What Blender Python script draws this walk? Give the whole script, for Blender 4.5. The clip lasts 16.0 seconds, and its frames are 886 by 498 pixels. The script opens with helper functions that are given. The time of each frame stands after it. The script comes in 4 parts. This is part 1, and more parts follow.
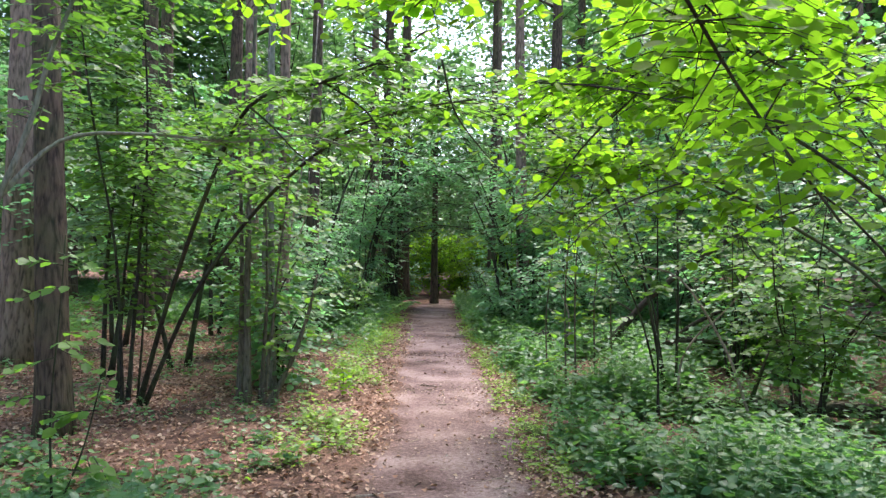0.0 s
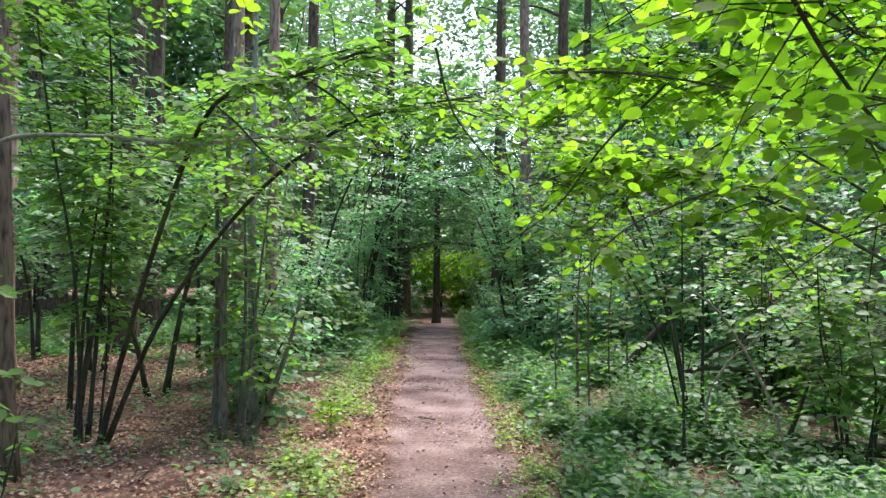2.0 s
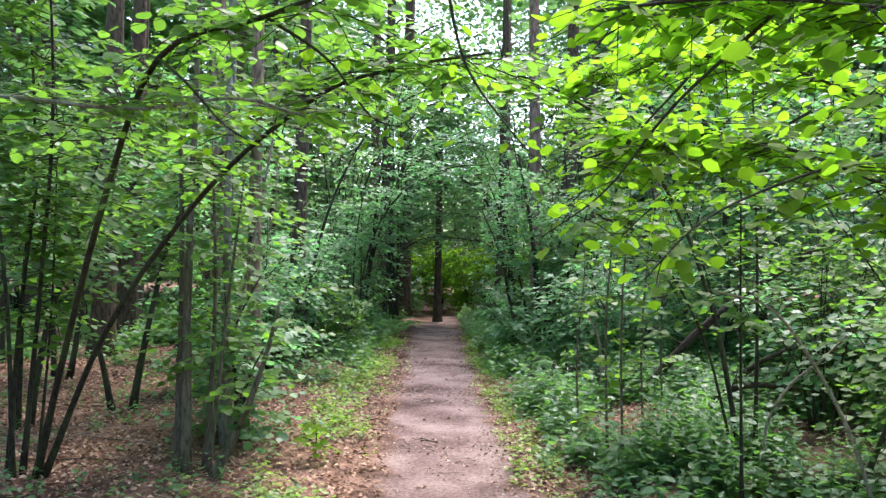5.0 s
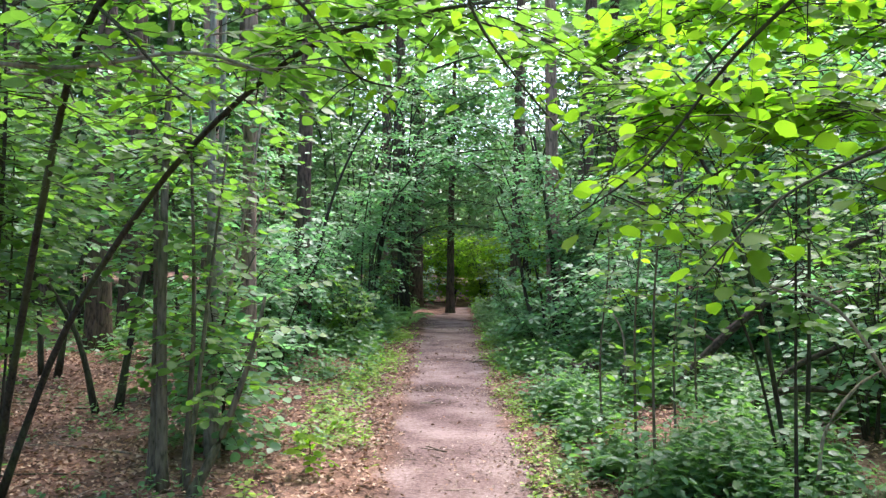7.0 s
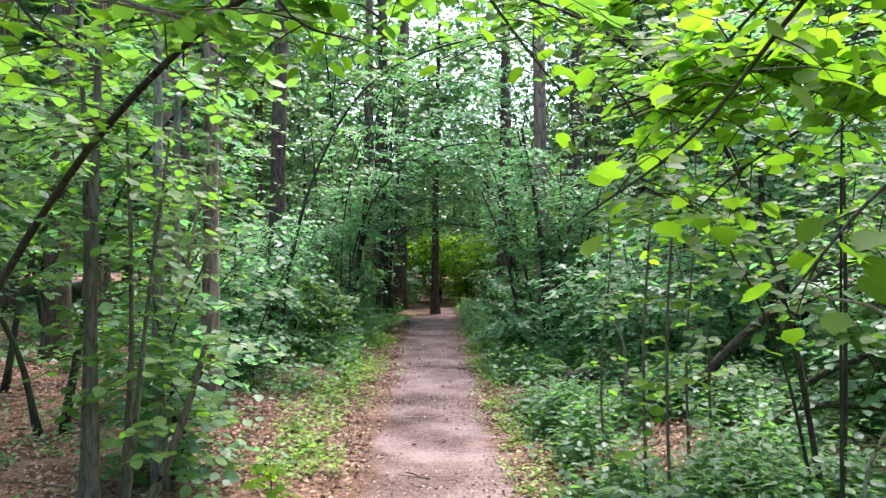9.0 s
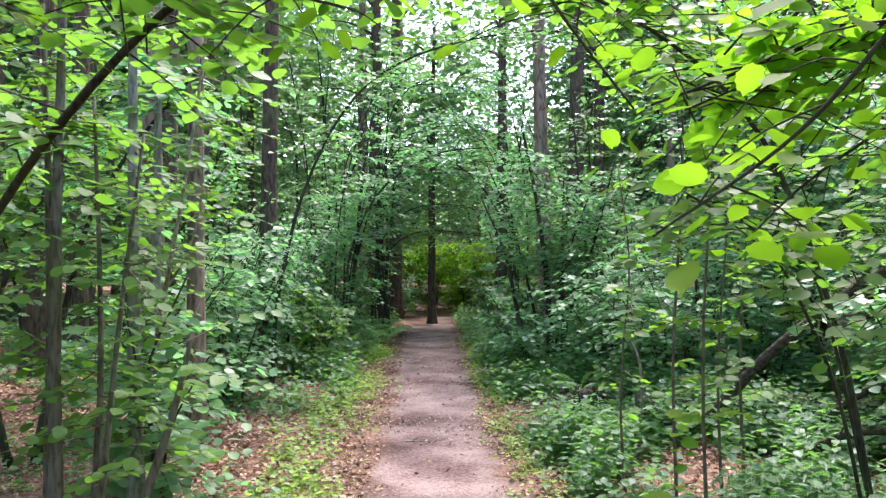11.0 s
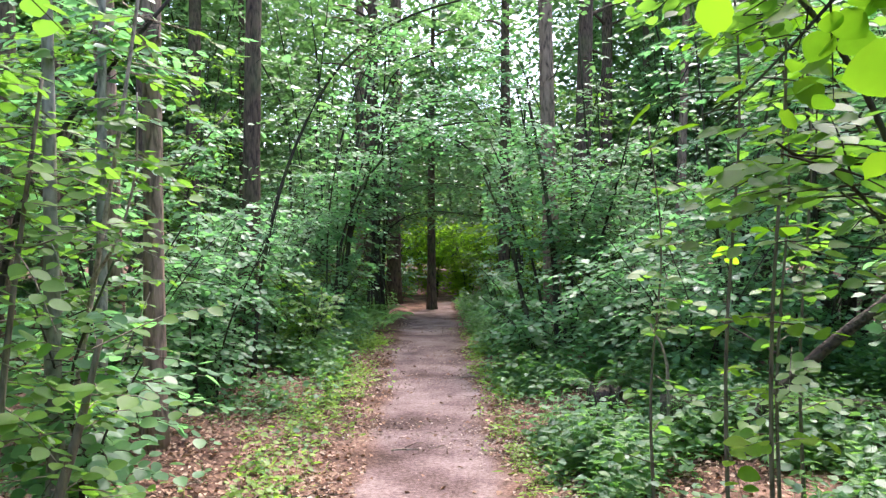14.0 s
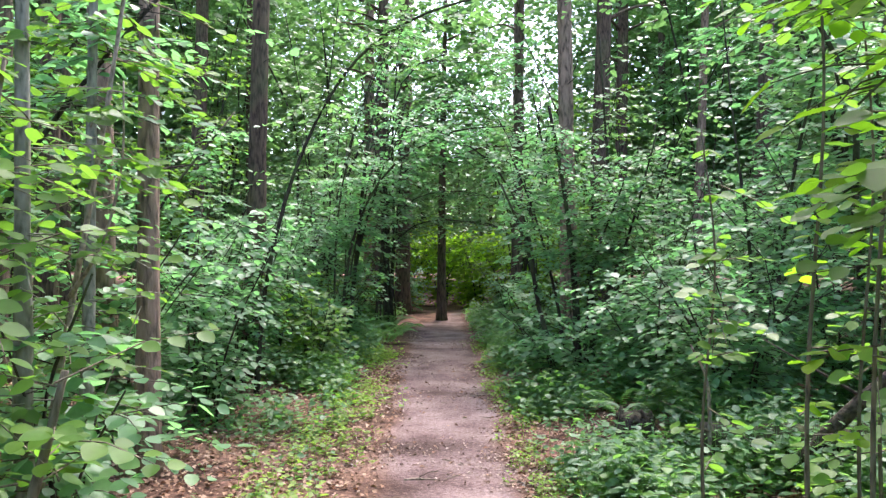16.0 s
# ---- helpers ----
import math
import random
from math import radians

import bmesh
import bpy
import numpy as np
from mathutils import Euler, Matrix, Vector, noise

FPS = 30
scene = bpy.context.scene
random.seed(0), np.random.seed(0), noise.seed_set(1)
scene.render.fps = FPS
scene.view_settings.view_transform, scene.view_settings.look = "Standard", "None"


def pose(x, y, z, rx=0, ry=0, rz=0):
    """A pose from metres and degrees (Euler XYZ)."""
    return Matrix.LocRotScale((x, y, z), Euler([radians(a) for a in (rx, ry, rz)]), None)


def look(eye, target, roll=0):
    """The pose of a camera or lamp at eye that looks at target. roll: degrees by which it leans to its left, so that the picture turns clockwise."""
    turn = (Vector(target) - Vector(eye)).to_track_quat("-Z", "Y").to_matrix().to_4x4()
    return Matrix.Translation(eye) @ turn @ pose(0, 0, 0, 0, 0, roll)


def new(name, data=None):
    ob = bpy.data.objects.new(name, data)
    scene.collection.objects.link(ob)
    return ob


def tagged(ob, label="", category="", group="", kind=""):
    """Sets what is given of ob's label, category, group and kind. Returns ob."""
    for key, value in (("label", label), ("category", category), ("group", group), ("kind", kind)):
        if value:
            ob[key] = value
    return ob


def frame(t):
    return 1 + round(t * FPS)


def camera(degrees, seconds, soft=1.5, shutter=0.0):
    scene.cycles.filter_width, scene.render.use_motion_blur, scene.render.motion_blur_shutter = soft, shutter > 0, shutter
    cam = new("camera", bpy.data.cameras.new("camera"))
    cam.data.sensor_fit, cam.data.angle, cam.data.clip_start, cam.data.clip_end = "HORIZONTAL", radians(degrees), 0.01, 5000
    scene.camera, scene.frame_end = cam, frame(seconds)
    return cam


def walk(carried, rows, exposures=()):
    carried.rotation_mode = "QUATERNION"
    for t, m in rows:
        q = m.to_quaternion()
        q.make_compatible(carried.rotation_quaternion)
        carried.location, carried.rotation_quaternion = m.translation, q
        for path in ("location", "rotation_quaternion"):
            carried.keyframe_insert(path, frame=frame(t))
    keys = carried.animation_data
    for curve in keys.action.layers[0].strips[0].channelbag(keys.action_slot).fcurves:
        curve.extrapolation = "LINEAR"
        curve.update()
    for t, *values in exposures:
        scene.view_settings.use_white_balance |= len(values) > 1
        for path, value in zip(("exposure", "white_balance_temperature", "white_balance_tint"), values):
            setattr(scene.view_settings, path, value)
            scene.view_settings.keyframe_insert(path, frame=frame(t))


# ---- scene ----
cam = camera(59.4, 16.0, soft=1.4, shutter=0.3)
ROWS = [
    (0, (0.021, -0.083, 1.576), (0.006, 1.917, 1.588), 0.9),
    (0.5, (-0.005, 0.12, 1.579), (-0.013, 2.12, 1.588), 1.2),
    (1, (-0.019, 0.317, 1.602), (-0.021, 2.317, 1.625), 1.2),
    (1.5, (0.016, 0.504, 1.59), (0.002, 2.503, 1.64), 0.9),
    (2, (0.074, 0.722, 1.595), (0.047, 2.722, 1.651), 0.8),
    (2.5, (0.064, 0.919, 1.594), (0.034, 2.918, 1.655), 1.2),
    (3, (0.014, 1.115, 1.577), (-0.005, 3.113, 1.644), 1.2),
    (5.5, (0.01, 2.034, 1.648), (-0.023, 4.033, 1.687), 1.0),
    (6, (0.013, 2.209, 1.642), (-0.036, 4.208, 1.681), 0.8),
    (6.5, (0.05, 2.406, 1.656), (-0.019, 4.405, 1.681), 0.9),
    (7, (0.052, 2.581, 1.655), (-0.012, 4.58, 1.668), 0.9),
    (7.5, (0.002, 2.778, 1.648), (-0.024, 4.778, 1.665), 0.9),
    (8, (0.006, 2.952, 1.662), (0.0, 4.952, 1.675), 0.9),
    (8.5, (0.045, 3.16, 1.665), (0.026, 5.16, 1.687), 0.7),
    (9, (0.064, 3.34, 1.681), (0.037, 5.34, 1.689), 0.5),
    (11.5, (-0.036, 3.982, 1.735), (-0.04, 5.982, 1.761), -0.0),
    (12, (-0.054, 4.146, 1.732), (-0.047, 6.146, 1.757), 0.0),
    (12.5, (-0.088, 4.306, 1.734), (-0.075, 6.306, 1.752), 0.0),
    (13, (-0.084, 4.467, 1.73), (-0.079, 6.467, 1.73), -0.1),
    (13.5, (-0.007, 4.667, 1.723), (-0.016, 6.667, 1.714), -0.0),
    (14, (0.031, 4.804, 1.723), (0.014, 6.804, 1.703), 0.0),
    (14.5, (-0.012, 4.943, 1.729), (-0.043, 6.942, 1.716), 0.3),
    (15, (-0.051, 5.095, 1.741), (-0.079, 7.095, 1.732), 0.6),
    (15.5, (-0.083, 5.221, 1.744), (-0.113, 7.22, 1.739), 0.5),
    (16, (-0.072, 5.322, 1.741), (-0.106, 7.322, 1.743), 0.5),
]
walk(cam, [(t, look(eye, target, roll)) for t, eye, target, roll in ROWS], [(0.0, 2.36, 6250, 20), (7.0, 2.54, 6150, 20), (16.0, 2.78, 6300, 24)])

# ---- world and light: a bright, thinly overcast sky over the wood ----
SUN_EL, SUN_ROT = 58.0, 20.0
world = bpy.data.worlds.new("sky")
scene.world = world
world.use_nodes = True
wn = world.node_tree.nodes
wl = world.node_tree.links
wn.clear()
sky = wn.new("ShaderNodeTexSky")
sky.sky_type = "NISHITA"
sky.sun_disc = False
sky.sun_elevation, sky.sun_rotation = radians(SUN_EL), radians(SUN_ROT)
sky.air_density, sky.dust_density, sky.ozone_density = 1.0, 2.5, 1.0
haze = wn.new("ShaderNodeHueSaturation")
haze.inputs["Saturation"].default_value = 1.0
bg = wn.new("ShaderNodeBackground")
bg.inputs["Strength"].default_value = 0.15
wo = wn.new("ShaderNodeOutputWorld")
wl.new(sky.outputs[0], haze.inputs["Color"])
wl.new(haze.outputs[0], bg.inputs["Color"])
wl.new(bg.outputs[0], wo.inputs["Surface"])

sun = new("sun", bpy.data.lights.new("sun", "SUN"))
sun.data.energy, sun.data.angle, sun.data.color = 1.5, radians(25), (1.0, 0.96, 0.88)
el, rot = radians(SUN_EL), radians(SUN_ROT)
sun.matrix_world = look((0, 0, 30), (-math.sin(rot) * math.cos(el), -math.cos(rot) * math.cos(el), 30 - math.sin(el)))


# ---- materials ----
def material(name):
    m = bpy.data.materials.new(name)
    m.use_nodes = True
    nt = m.node_tree
    nt.nodes.clear()
    return m, nt.nodes, nt.links


def ramp(nodes, stops):
    r = nodes.new("ShaderNodeValToRGB")
    while len(r.color_ramp.elements) < len(stops):
        r.color_ramp.elements.new(0.5)
    for e, (p, c) in zip(r.color_ramp.elements, stops):
        e.position, e.color = p, (*c, 1)
    return r


def leaf_material(name, colours, through_colour, mix=0.45, rough=0.42, per_object=False, glow=5.0, gloss=0.32):
    """Thin leaf: glossy upper skin, light shining through, each leaf a little different."""
    m, n, l = material(name)
    if per_object:
        rnd = n.new("ShaderNodeObjectInfo").outputs["Random"]
    else:
        rnd = n.new("ShaderNodeNewGeometry").outputs["Random Per Island"]
    cr = ramp(n, [(i / (len(colours) - 1), c) for i, c in enumerate(colours)])
    l.new(rnd, cr.inputs[0])
    tc = n.new("ShaderNodeTexCoord")
    no = n.new("ShaderNodeTexNoise")
    no.inputs["Scale"].default_value = 55.0
    no.inputs["Detail"].default_value = 3.0
    l.new(tc.outputs["Object"], no.inputs["Vector"])
    mr = n.new("ShaderNodeMapRange")
    mr.inputs["To Min"].default_value, mr.inputs["To Max"].default_value = 0.7, 1.25
    l.new(no.outputs[0], mr.inputs["Value"])
    hs = n.new("ShaderNodeHueSaturation")
    l.new(cr.outputs[0], hs.inputs["Color"])
    l.new(mr.outputs[0], hs.inputs["Value"])
    bs = n.new("ShaderNodeBsdfPrincipled")
    bs.inputs["Roughness"].default_value = rough
    bs.inputs["Specular IOR Level"].default_value = gloss
    l.new(hs.outputs[0], bs.inputs["Base Color"])
    tr = n.new("ShaderNodeBsdfTranslucent")
    mc = n.new("ShaderNodeMix")
    mc.data_type = "RGBA"
    mc.blend_type = "MULTIPLY"
    mc.inputs[0].default_value = 0.5
    mc.inputs[6].default_value = (*through_colour, 1)
    vm = n.new("ShaderNodeHueSaturation")
    vm.inputs["Value"].default_value = glow
    l.new(hs.outputs[0], vm.inputs["Color"])
    l.new(vm.outputs[0], mc.inputs[7])
    l.new(mc.outputs[2], tr.inputs["Color"])
    mx = n.new("ShaderNodeMixShader")
    mx.inputs[0].default_value = mix
    l.new(bs.outputs[0], mx.inputs[1])
    l.new(tr.outputs[0], mx.inputs[2])
    o = n.new("ShaderNodeOutputMaterial")
    l.new(mx.outputs[0], o.inputs["Surface"])
    return m


def bark_material(name, dark, light, sx, sz, bump, moss=0.0):
    """Furrowed bark, stretched along the trunk, with patches of green algae."""
    m, n, l = material(name)
    tc = n.new("ShaderNodeTexCoord")
    mp = n.new("ShaderNodeMapping")
    mp.inputs["Scale"].default_value = (sx, sx, sz)
    l.new(tc.outputs["Object"], mp.inputs["Vector"])
    v = n.new("ShaderNodeTexVoronoi")
    v.feature = "DISTANCE_TO_EDGE"
    v.inputs["Scale"].default_value = 1.0
    no = n.new("ShaderNodeTexNoise")
    no.inputs["Scale"].default_value, no.inputs["Detail"].default_value = 1.6, 6.0
    l.new(mp.outputs[0], no.inputs["Vector"])
    ad = n.new("ShaderNodeMixRGB")
    ad.inputs[0].default_value = 0.35
    l.new(mp.outputs[0], ad.inputs[1])
    l.new(no.outputs["Color"], ad.inputs[2])
    l.new(ad.outputs[0], v.inputs["Vector"])
    mul = n.new("ShaderNodeMath")
    mul.operation = "MULTIPLY_ADD"
    mul.inputs[1].default_value = 0.9
    l.new(v.outputs["Distance"], mul.inputs[0])
    l.new(no.outputs[0], mul.inputs[2])
    cr = ramp(n, [(0.35, dark), (0.62, light), (0.95, tuple(min(1, c * 1.35) for c in light))])
    l.new(mul.outputs[0], cr.inputs[0])
    big = n.new("ShaderNodeTexNoise")
    big.inputs["Scale"].default_value, big.inputs["Detail"].default_value = 2.2, 4.0
    l.new(tc.outputs["Object"], big.inputs["Vector"])
    mr = n.new("ShaderNodeMapRange")
    mr.inputs["From Min"].default_value, mr.inputs["From Max"].default_value = 0.45, 0.7
    mr.inputs["To Max"].default_value = moss
    l.new(big.outputs[0], mr.inputs["Value"])
    mg = n.new("ShaderNodeMixRGB")
    mg.inputs[2].default_value = (0.075, 0.105, 0.035, 1)
    l.new(mr.outputs[0], mg.inputs[0])
    l.new(cr.outputs[0], mg.inputs[1])
    bp = n.new("ShaderNodeBump")
    bp.inputs["Strength"].default_value, bp.inputs["Distance"].default_value = bump, 0.02
    l.new(mul.outputs[0], bp.inputs["Height"])
    bs = n.new("ShaderNodeBsdfPrincipled")
    bs.inputs["Roughness"].default_value = 0.9
    bs.inputs["Specular IOR Level"].default_value = 0.2
    l.new(mg.outputs[0], bs.inputs["Base Color"])
    l.new(bp.outputs[0], bs.inputs["Normal"])
    o = n.new("ShaderNodeOutputMaterial")
    l.new(bs.outputs[0], o.inputs["Surface"])
    return m


def soil_material(name, stops, fine, bump, patch, edge_stops=None):
    m, n, l = material(name)
    tc = n.new("ShaderNodeTexCoord")
    a = n.new("ShaderNodeTexNoise")
    a.inputs["Scale"].default_value, a.inputs["Detail"].default_value = fine, 8.0
    a.inputs["Roughness"].default_value = 0.7
    l.new(tc.outputs["Object"], a.inputs["Vector"])
    b = n.new("ShaderNodeTexNoise")
    b.inputs["Scale"].default_value, b.inputs["Detail"].default_value = patch, 5.0
    l.new(tc.outputs["Object"], b.inputs["Vector"])
    mx = n.new("ShaderNodeMixRGB")
    mx.inputs[0].default_value = 0.5
    l.new(a.outputs[0], mx.inputs[1])
    l.new(b.outputs[0], mx.inputs[2])
    cr = ramp(n, stops)
    l.new(mx.outputs[0], cr.inputs[0])
    colour = cr.outputs[0]
    if edge_stops:
        er = ramp(n, edge_stops)
        l.new(mx.outputs[0], er.inputs[0])
        at = n.new("ShaderNodeAttribute")
        at.attribute_name = "trodden"
        ma = n.new("ShaderNodeMath")
        ma.operation = "MULTIPLY_ADD"
        ma.inputs[1].default_value = 1.6
        l.new(b.outputs[0], ma.inputs[0])
        l.new(at.outputs["Fac"], ma.inputs[2])
        ra = n.new("ShaderNodeMapRange")
        ra.inputs["From Min"].default_value, ra.inputs["From Max"].default_value = 1.05, 1.6
        l.new(ma.outputs[0], ra.inputs["Value"])
        mm = n.new("ShaderNodeMixRGB")
        l.new(ra.outputs[0], mm.inputs[0])
        l.new(er.outputs[0], mm.inputs[1])
        l.new(cr.outputs[0], mm.inputs[2])
        colour = mm.outputs[0]
    bp = n.new("ShaderNodeBump")
    bp.inputs["Strength"].default_value, bp.inputs["Distance"].default_value = bump, 0.02
    l.new(a.outputs[0], bp.inputs["Height"])
    bs = n.new("ShaderNodeBsdfPrincipled")
    bs.inputs["Roughness"].default_value = 0.95
    bs.inputs["Specular IOR Level"].default_value = 0.15
    l.new(colour, bs.inputs["Base Color"])
    l.new(bp.outputs[0], bs.inputs["Normal"])
    o = n.new("ShaderNodeOutputMaterial")
    l.new(bs.outputs[0], o.inputs["Surface"])
    return m


# both lime materials carry the yellow-green of light from behind in their colour
LIME = leaf_material("hazel_leaf_backlit", [(0.058, 0.142, 0.008), (0.085, 0.172, 0.01), (0.122, 0.192, 0.011)], (0.42, 0.75, 0.03), 0.6, 0.6, glow=2.6, gloss=0.08)
LIME_ONE = leaf_material("hazel_leaf_backlit_single", [(0.058, 0.142, 0.008), (0.085, 0.172, 0.01), (0.122, 0.192, 0.011)], (0.42, 0.75, 0.03), 0.55, 0.6, per_object=True, glow=1.6, gloss=0.1)
HAZEL = leaf_material("hazel_leaf", [(0.038, 0.1, 0.017), (0.055, 0.132, 0.022), (0.078, 0.16, 0.022)], (0.36, 0.7, 0.07), 0.45, 0.5, glow=2.0, gloss=0.18)
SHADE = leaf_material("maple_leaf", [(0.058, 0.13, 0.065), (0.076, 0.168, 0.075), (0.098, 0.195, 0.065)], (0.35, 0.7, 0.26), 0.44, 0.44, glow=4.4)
HERB = leaf_material("herb_leaf", [(0.042, 0.105, 0.055), (0.064, 0.14, 0.064), (0.1, 0.175, 0.058)], (0.4, 0.75, 0.15), 0.35, 0.45, glow=4.0, gloss=0.26)
GRASSY = leaf_material("pale_herb_leaf", [(0.09, 0.15, 0.03), (0.12, 0.19, 0.035), (0.17, 0.22, 0.05)], (0.5, 0.8, 0.1), 0.4, 0.5)
CANOPY = leaf_material("canopy_leaf", [(0.05, 0.115, 0.05), (0.07, 0.145, 0.052), (0.095, 0.175, 0.055)], (0.4, 0.75, 0.22), 0.4, glow=2.2)
LITTER = leaf_material("dead_leaf", [(0.07, 0.038, 0.022), (0.19, 0.1, 0.058), (0.28, 0.17, 0.105), (0.4, 0.29, 0.2)], (0.5, 0.3, 0.15), 0.05, 0.8)
PATH_BITS = leaf_material("leaf_bits", [(0.06, 0.034, 0.022), (0.16, 0.095, 0.065), (0.3, 0.22, 0.17), (0.42, 0.34, 0.28)], (0.5, 0.3, 0.15), 0.05, 0.8)
PINE = bark_material("pine_bark", (0.018, 0.012, 0.01), (0.085, 0.058, 0.038), 22, 5, 1.0, 0.35)
PINE_RED = bark_material("pine_bark_pale", (0.06, 0.042, 0.03), (0.2, 0.138, 0.095), 20, 5, 1.0, 0.25)
HAZEL_BARK = bark_material("hazel_bark", (0.012, 0.009, 0.006), (0.036, 0.03, 0.02), 40, 12, 0.5, 0.6)
SMOOTH_BARK = bark_material("smooth_grey_bark", (0.09, 0.088, 0.065), (0.2, 0.19, 0.145), 30, 10, 0.3, 0.6)
STEM_BARK = bark_material("olive_brown_bark", (0.04, 0.032, 0.021), (0.115, 0.095, 0.065), 35, 9, 0.6, 0.5)
DEAD_WOOD = bark_material("dead_wood", (0.016, 0.012, 0.009), (0.062, 0.046, 0.033), 25, 25, 0.8, 0.55)
DRY_STICK = bark_material("dry_stick", (0.11, 0.09, 0.065), (0.26, 0.21, 0.155), 40, 20, 0.4, 0.1)
FLOOR = [(0.4, (0.045, 0.025, 0.017)), (0.5, (0.13, 0.073, 0.05)), (0.6, (0.25, 0.15, 0.105))]
SOIL = soil_material("forest_floor", FLOOR, 18, 0.9, 1.3)
EARTH = soil_material("trodden_earth", [(0.39, (0.07, 0.043, 0.036)), (0.5, (0.165, 0.11, 0.096)), (0.6, (0.27, 0.2, 0.178))], 30, 1.0, 1.6, FLOOR)
MOSS = soil_material("moss", [(0.3, (0.035, 0.055, 0.012)), (0.6, (0.09, 0.13, 0.03))], 60, 0.9, 5)


# ---- geometry helpers ----
def smooth01(a, b, v):
    t = np.clip((v - a) / (b - a), 0, 1)
    return t * t * (3 - 2 * t)


def path_mid(y):
    return 0.24 - 0.031 * np.asarray(y, float)


def ground_z(x, y):
    """Nearly level floor, a low bank on the right, a trodden hollow along the path."""
    x, y = np.asarray(x, float), np.asarray(y, float)
    off = x - path_mid(y)
    bank = 0.24 * smooth01(1.0, 2.4, off) * smooth01(6.5, 9.5, y)
    humps = 0.05 * np.sin(x * 1.3 + 0.7 * y) * np.sin(y * 0.9 - 0.4 * x) * smooth01(0.7, 2.0, np.abs(off))
    return bank + humps - 0.02 * (1 - smooth01(0.3, 0.8, np.abs(off)))


def make_mesh(name, verts, faces, mat, smooth=False):
    """One mesh from arrays; all faces have the same number of corners."""
    verts, faces = np.asarray(verts, np.float32), np.asarray(faces, np.int32)
    me = bpy.data.meshes.new(name)
    k = faces.shape[1]
    me.vertices.add(len(verts))
    me.vertices.foreach_set("co", verts.ravel())
    me.loops.add(faces.size)
    me.loops.foreach_set("vertex_index", faces.ravel())
    me.polygons.add(len(faces))
    me.polygons.foreach_set("loop_start", np.arange(0, faces.size, k, dtype=np.int32))
    if smooth:
        me.polygons.foreach_set("use_smooth", np.ones(len(faces), bool))
    me.update(calc_edges=True)
    me.materials.append(mat)
    return me


def part(name, mesh, parent, label=""):
    ob = new(name, mesh)
    ob.parent = parent
    return tagged(ob, label)


def thing(name, at, label, category, group="", kind=""):
    ob = new(name)
    ob.location = at
    ob.empty_display_size = 0.2
    return tagged(ob, label, category, group, kind)


def spline(points, n):
    """Smooth curve through control points."""
    p = np.asarray(points, float)
    p = np.vstack([2 * p[0] - p[1], p, 2 * p[-1] - p[-2]])
    u = np.linspace(0, len(p) - 3 - 1e-6, n)
    i = u.astype(int)
    t = (u - i)[:, None]
    a, b, c, d = p[i], p[i + 1], p[i + 2], p[i + 3]
    return 0.5 * (2 * b + (c - a) * t + (2 * a - 5 * b + 4 * c - d) * t**2 + (3 * b - a - 3 * c + d) * t**3)


def tube_arrays(line, radii, sides=8, rough=0.0, rng=None):
    line = np.asarray(line, float)
    d = np.gradient(line, axis=0)
    d /= np.linalg.norm(d, axis=1)[:, None] + 1e-9
    ref = np.where(np.abs(d[:, 2:3]) > 0.9, [[1.0, 0, 0]], [[0, 0, 1.0]])
    s = np.cross(d, ref)
    s /= np.linalg.norm(s, axis=1)[:, None] + 1e-9
    u = np.cross(s, d)
    a = np.linspace(0, 2 * np.pi, sides, endpoint=False)
    rad = np.asarray(radii, float)[:, None] * np.ones((1, sides))
    if rough and rng is not None:
        rad = rad * (1 + rough * rng.standard_normal(rad.shape))
    v = line[:, None] + rad[:, :, None] * (np.cos(a)[None, :, None] * s[:, None] + np.sin(a)[None, :, None] * u[:, None])
    n = len(line)
    i, j = np.meshgrid(np.arange(n - 1), np.arange(sides), indexing="ij")
    j2 = (j + 1) % sides
    f = np.stack([i * sides + j, i * sides + j2, (i + 1) * sides + j2, (i + 1) * sides + j], -1).reshape(-1, 4)
    return v.reshape(-1, 3), f


def tube(name, line, r0, r1, mat, sides=8, rough=0.0, rng=None, power=1.0, flare=0.0):
    t = np.linspace(0, 1, len(line))
    r = r0 + (r1 - r0) * t**power
    if flare:
        r = r * (1 + flare * np.exp(-t * len(line) / 1.6))
    v, f = tube_arrays(line, r, sides, rough, rng)
    # closed tip and foot
    n = len(v)
    v = np.vstack([v, line[0], line[-1]])
    k = np.arange(sides)
    k2 = (k + 1) % sides
    foot = np.stack([k2, k, np.full(sides, n), np.full(sides, n)], -1)[:, :3]
    top = np.stack([n - sides + k, n - sides + k2, np.full(sides, n + 1)], -1)
    tri = np.vstack([f[:, [0, 1, 2]], f[:, [0, 2, 3]], foot, top])
    return make_mesh(name, v, tri, mat, True)


LEAF_V = np.array([(0, 0, 0), (0.2, 0.34, 0.05), (0.62, 0.4, 0.03), (1.06, 0, -0.1), (0.62, -0.4, 0.03), (0.2, -0.34, 0.05), (0.45, 0, -0.04)])
LEAF_F = np.array([(0, 6, 1), (1, 6, 2), (2, 6, 3), (3, 6, 4), (4, 6, 5), (5, 6, 0)])
THIN_V = np.array([(0, 0, 0), (0.45, 0.2, 0.03), (1.0, 0, -0.1), (0.45, -0.2, 0.03)])
WIDE_V = np.array([(0, 0, 0), (0.5, 0.42, 0.06), (1.0, 0, -0.1), (0.5, -0.42, 0.06)])
SLIM_V = np.array([(0, 0, 0), (0.3, 0.17, 0.04), (0.62, 0.15, 0.03), (1.06, 0, -0.12), (0.62, -0.15, 0.03), (0.3, -0.17, 0.04), (0.45, 0, -0.03)])
RIM = np.linspace(-np.pi, np.pi, 12, endpoint=False)
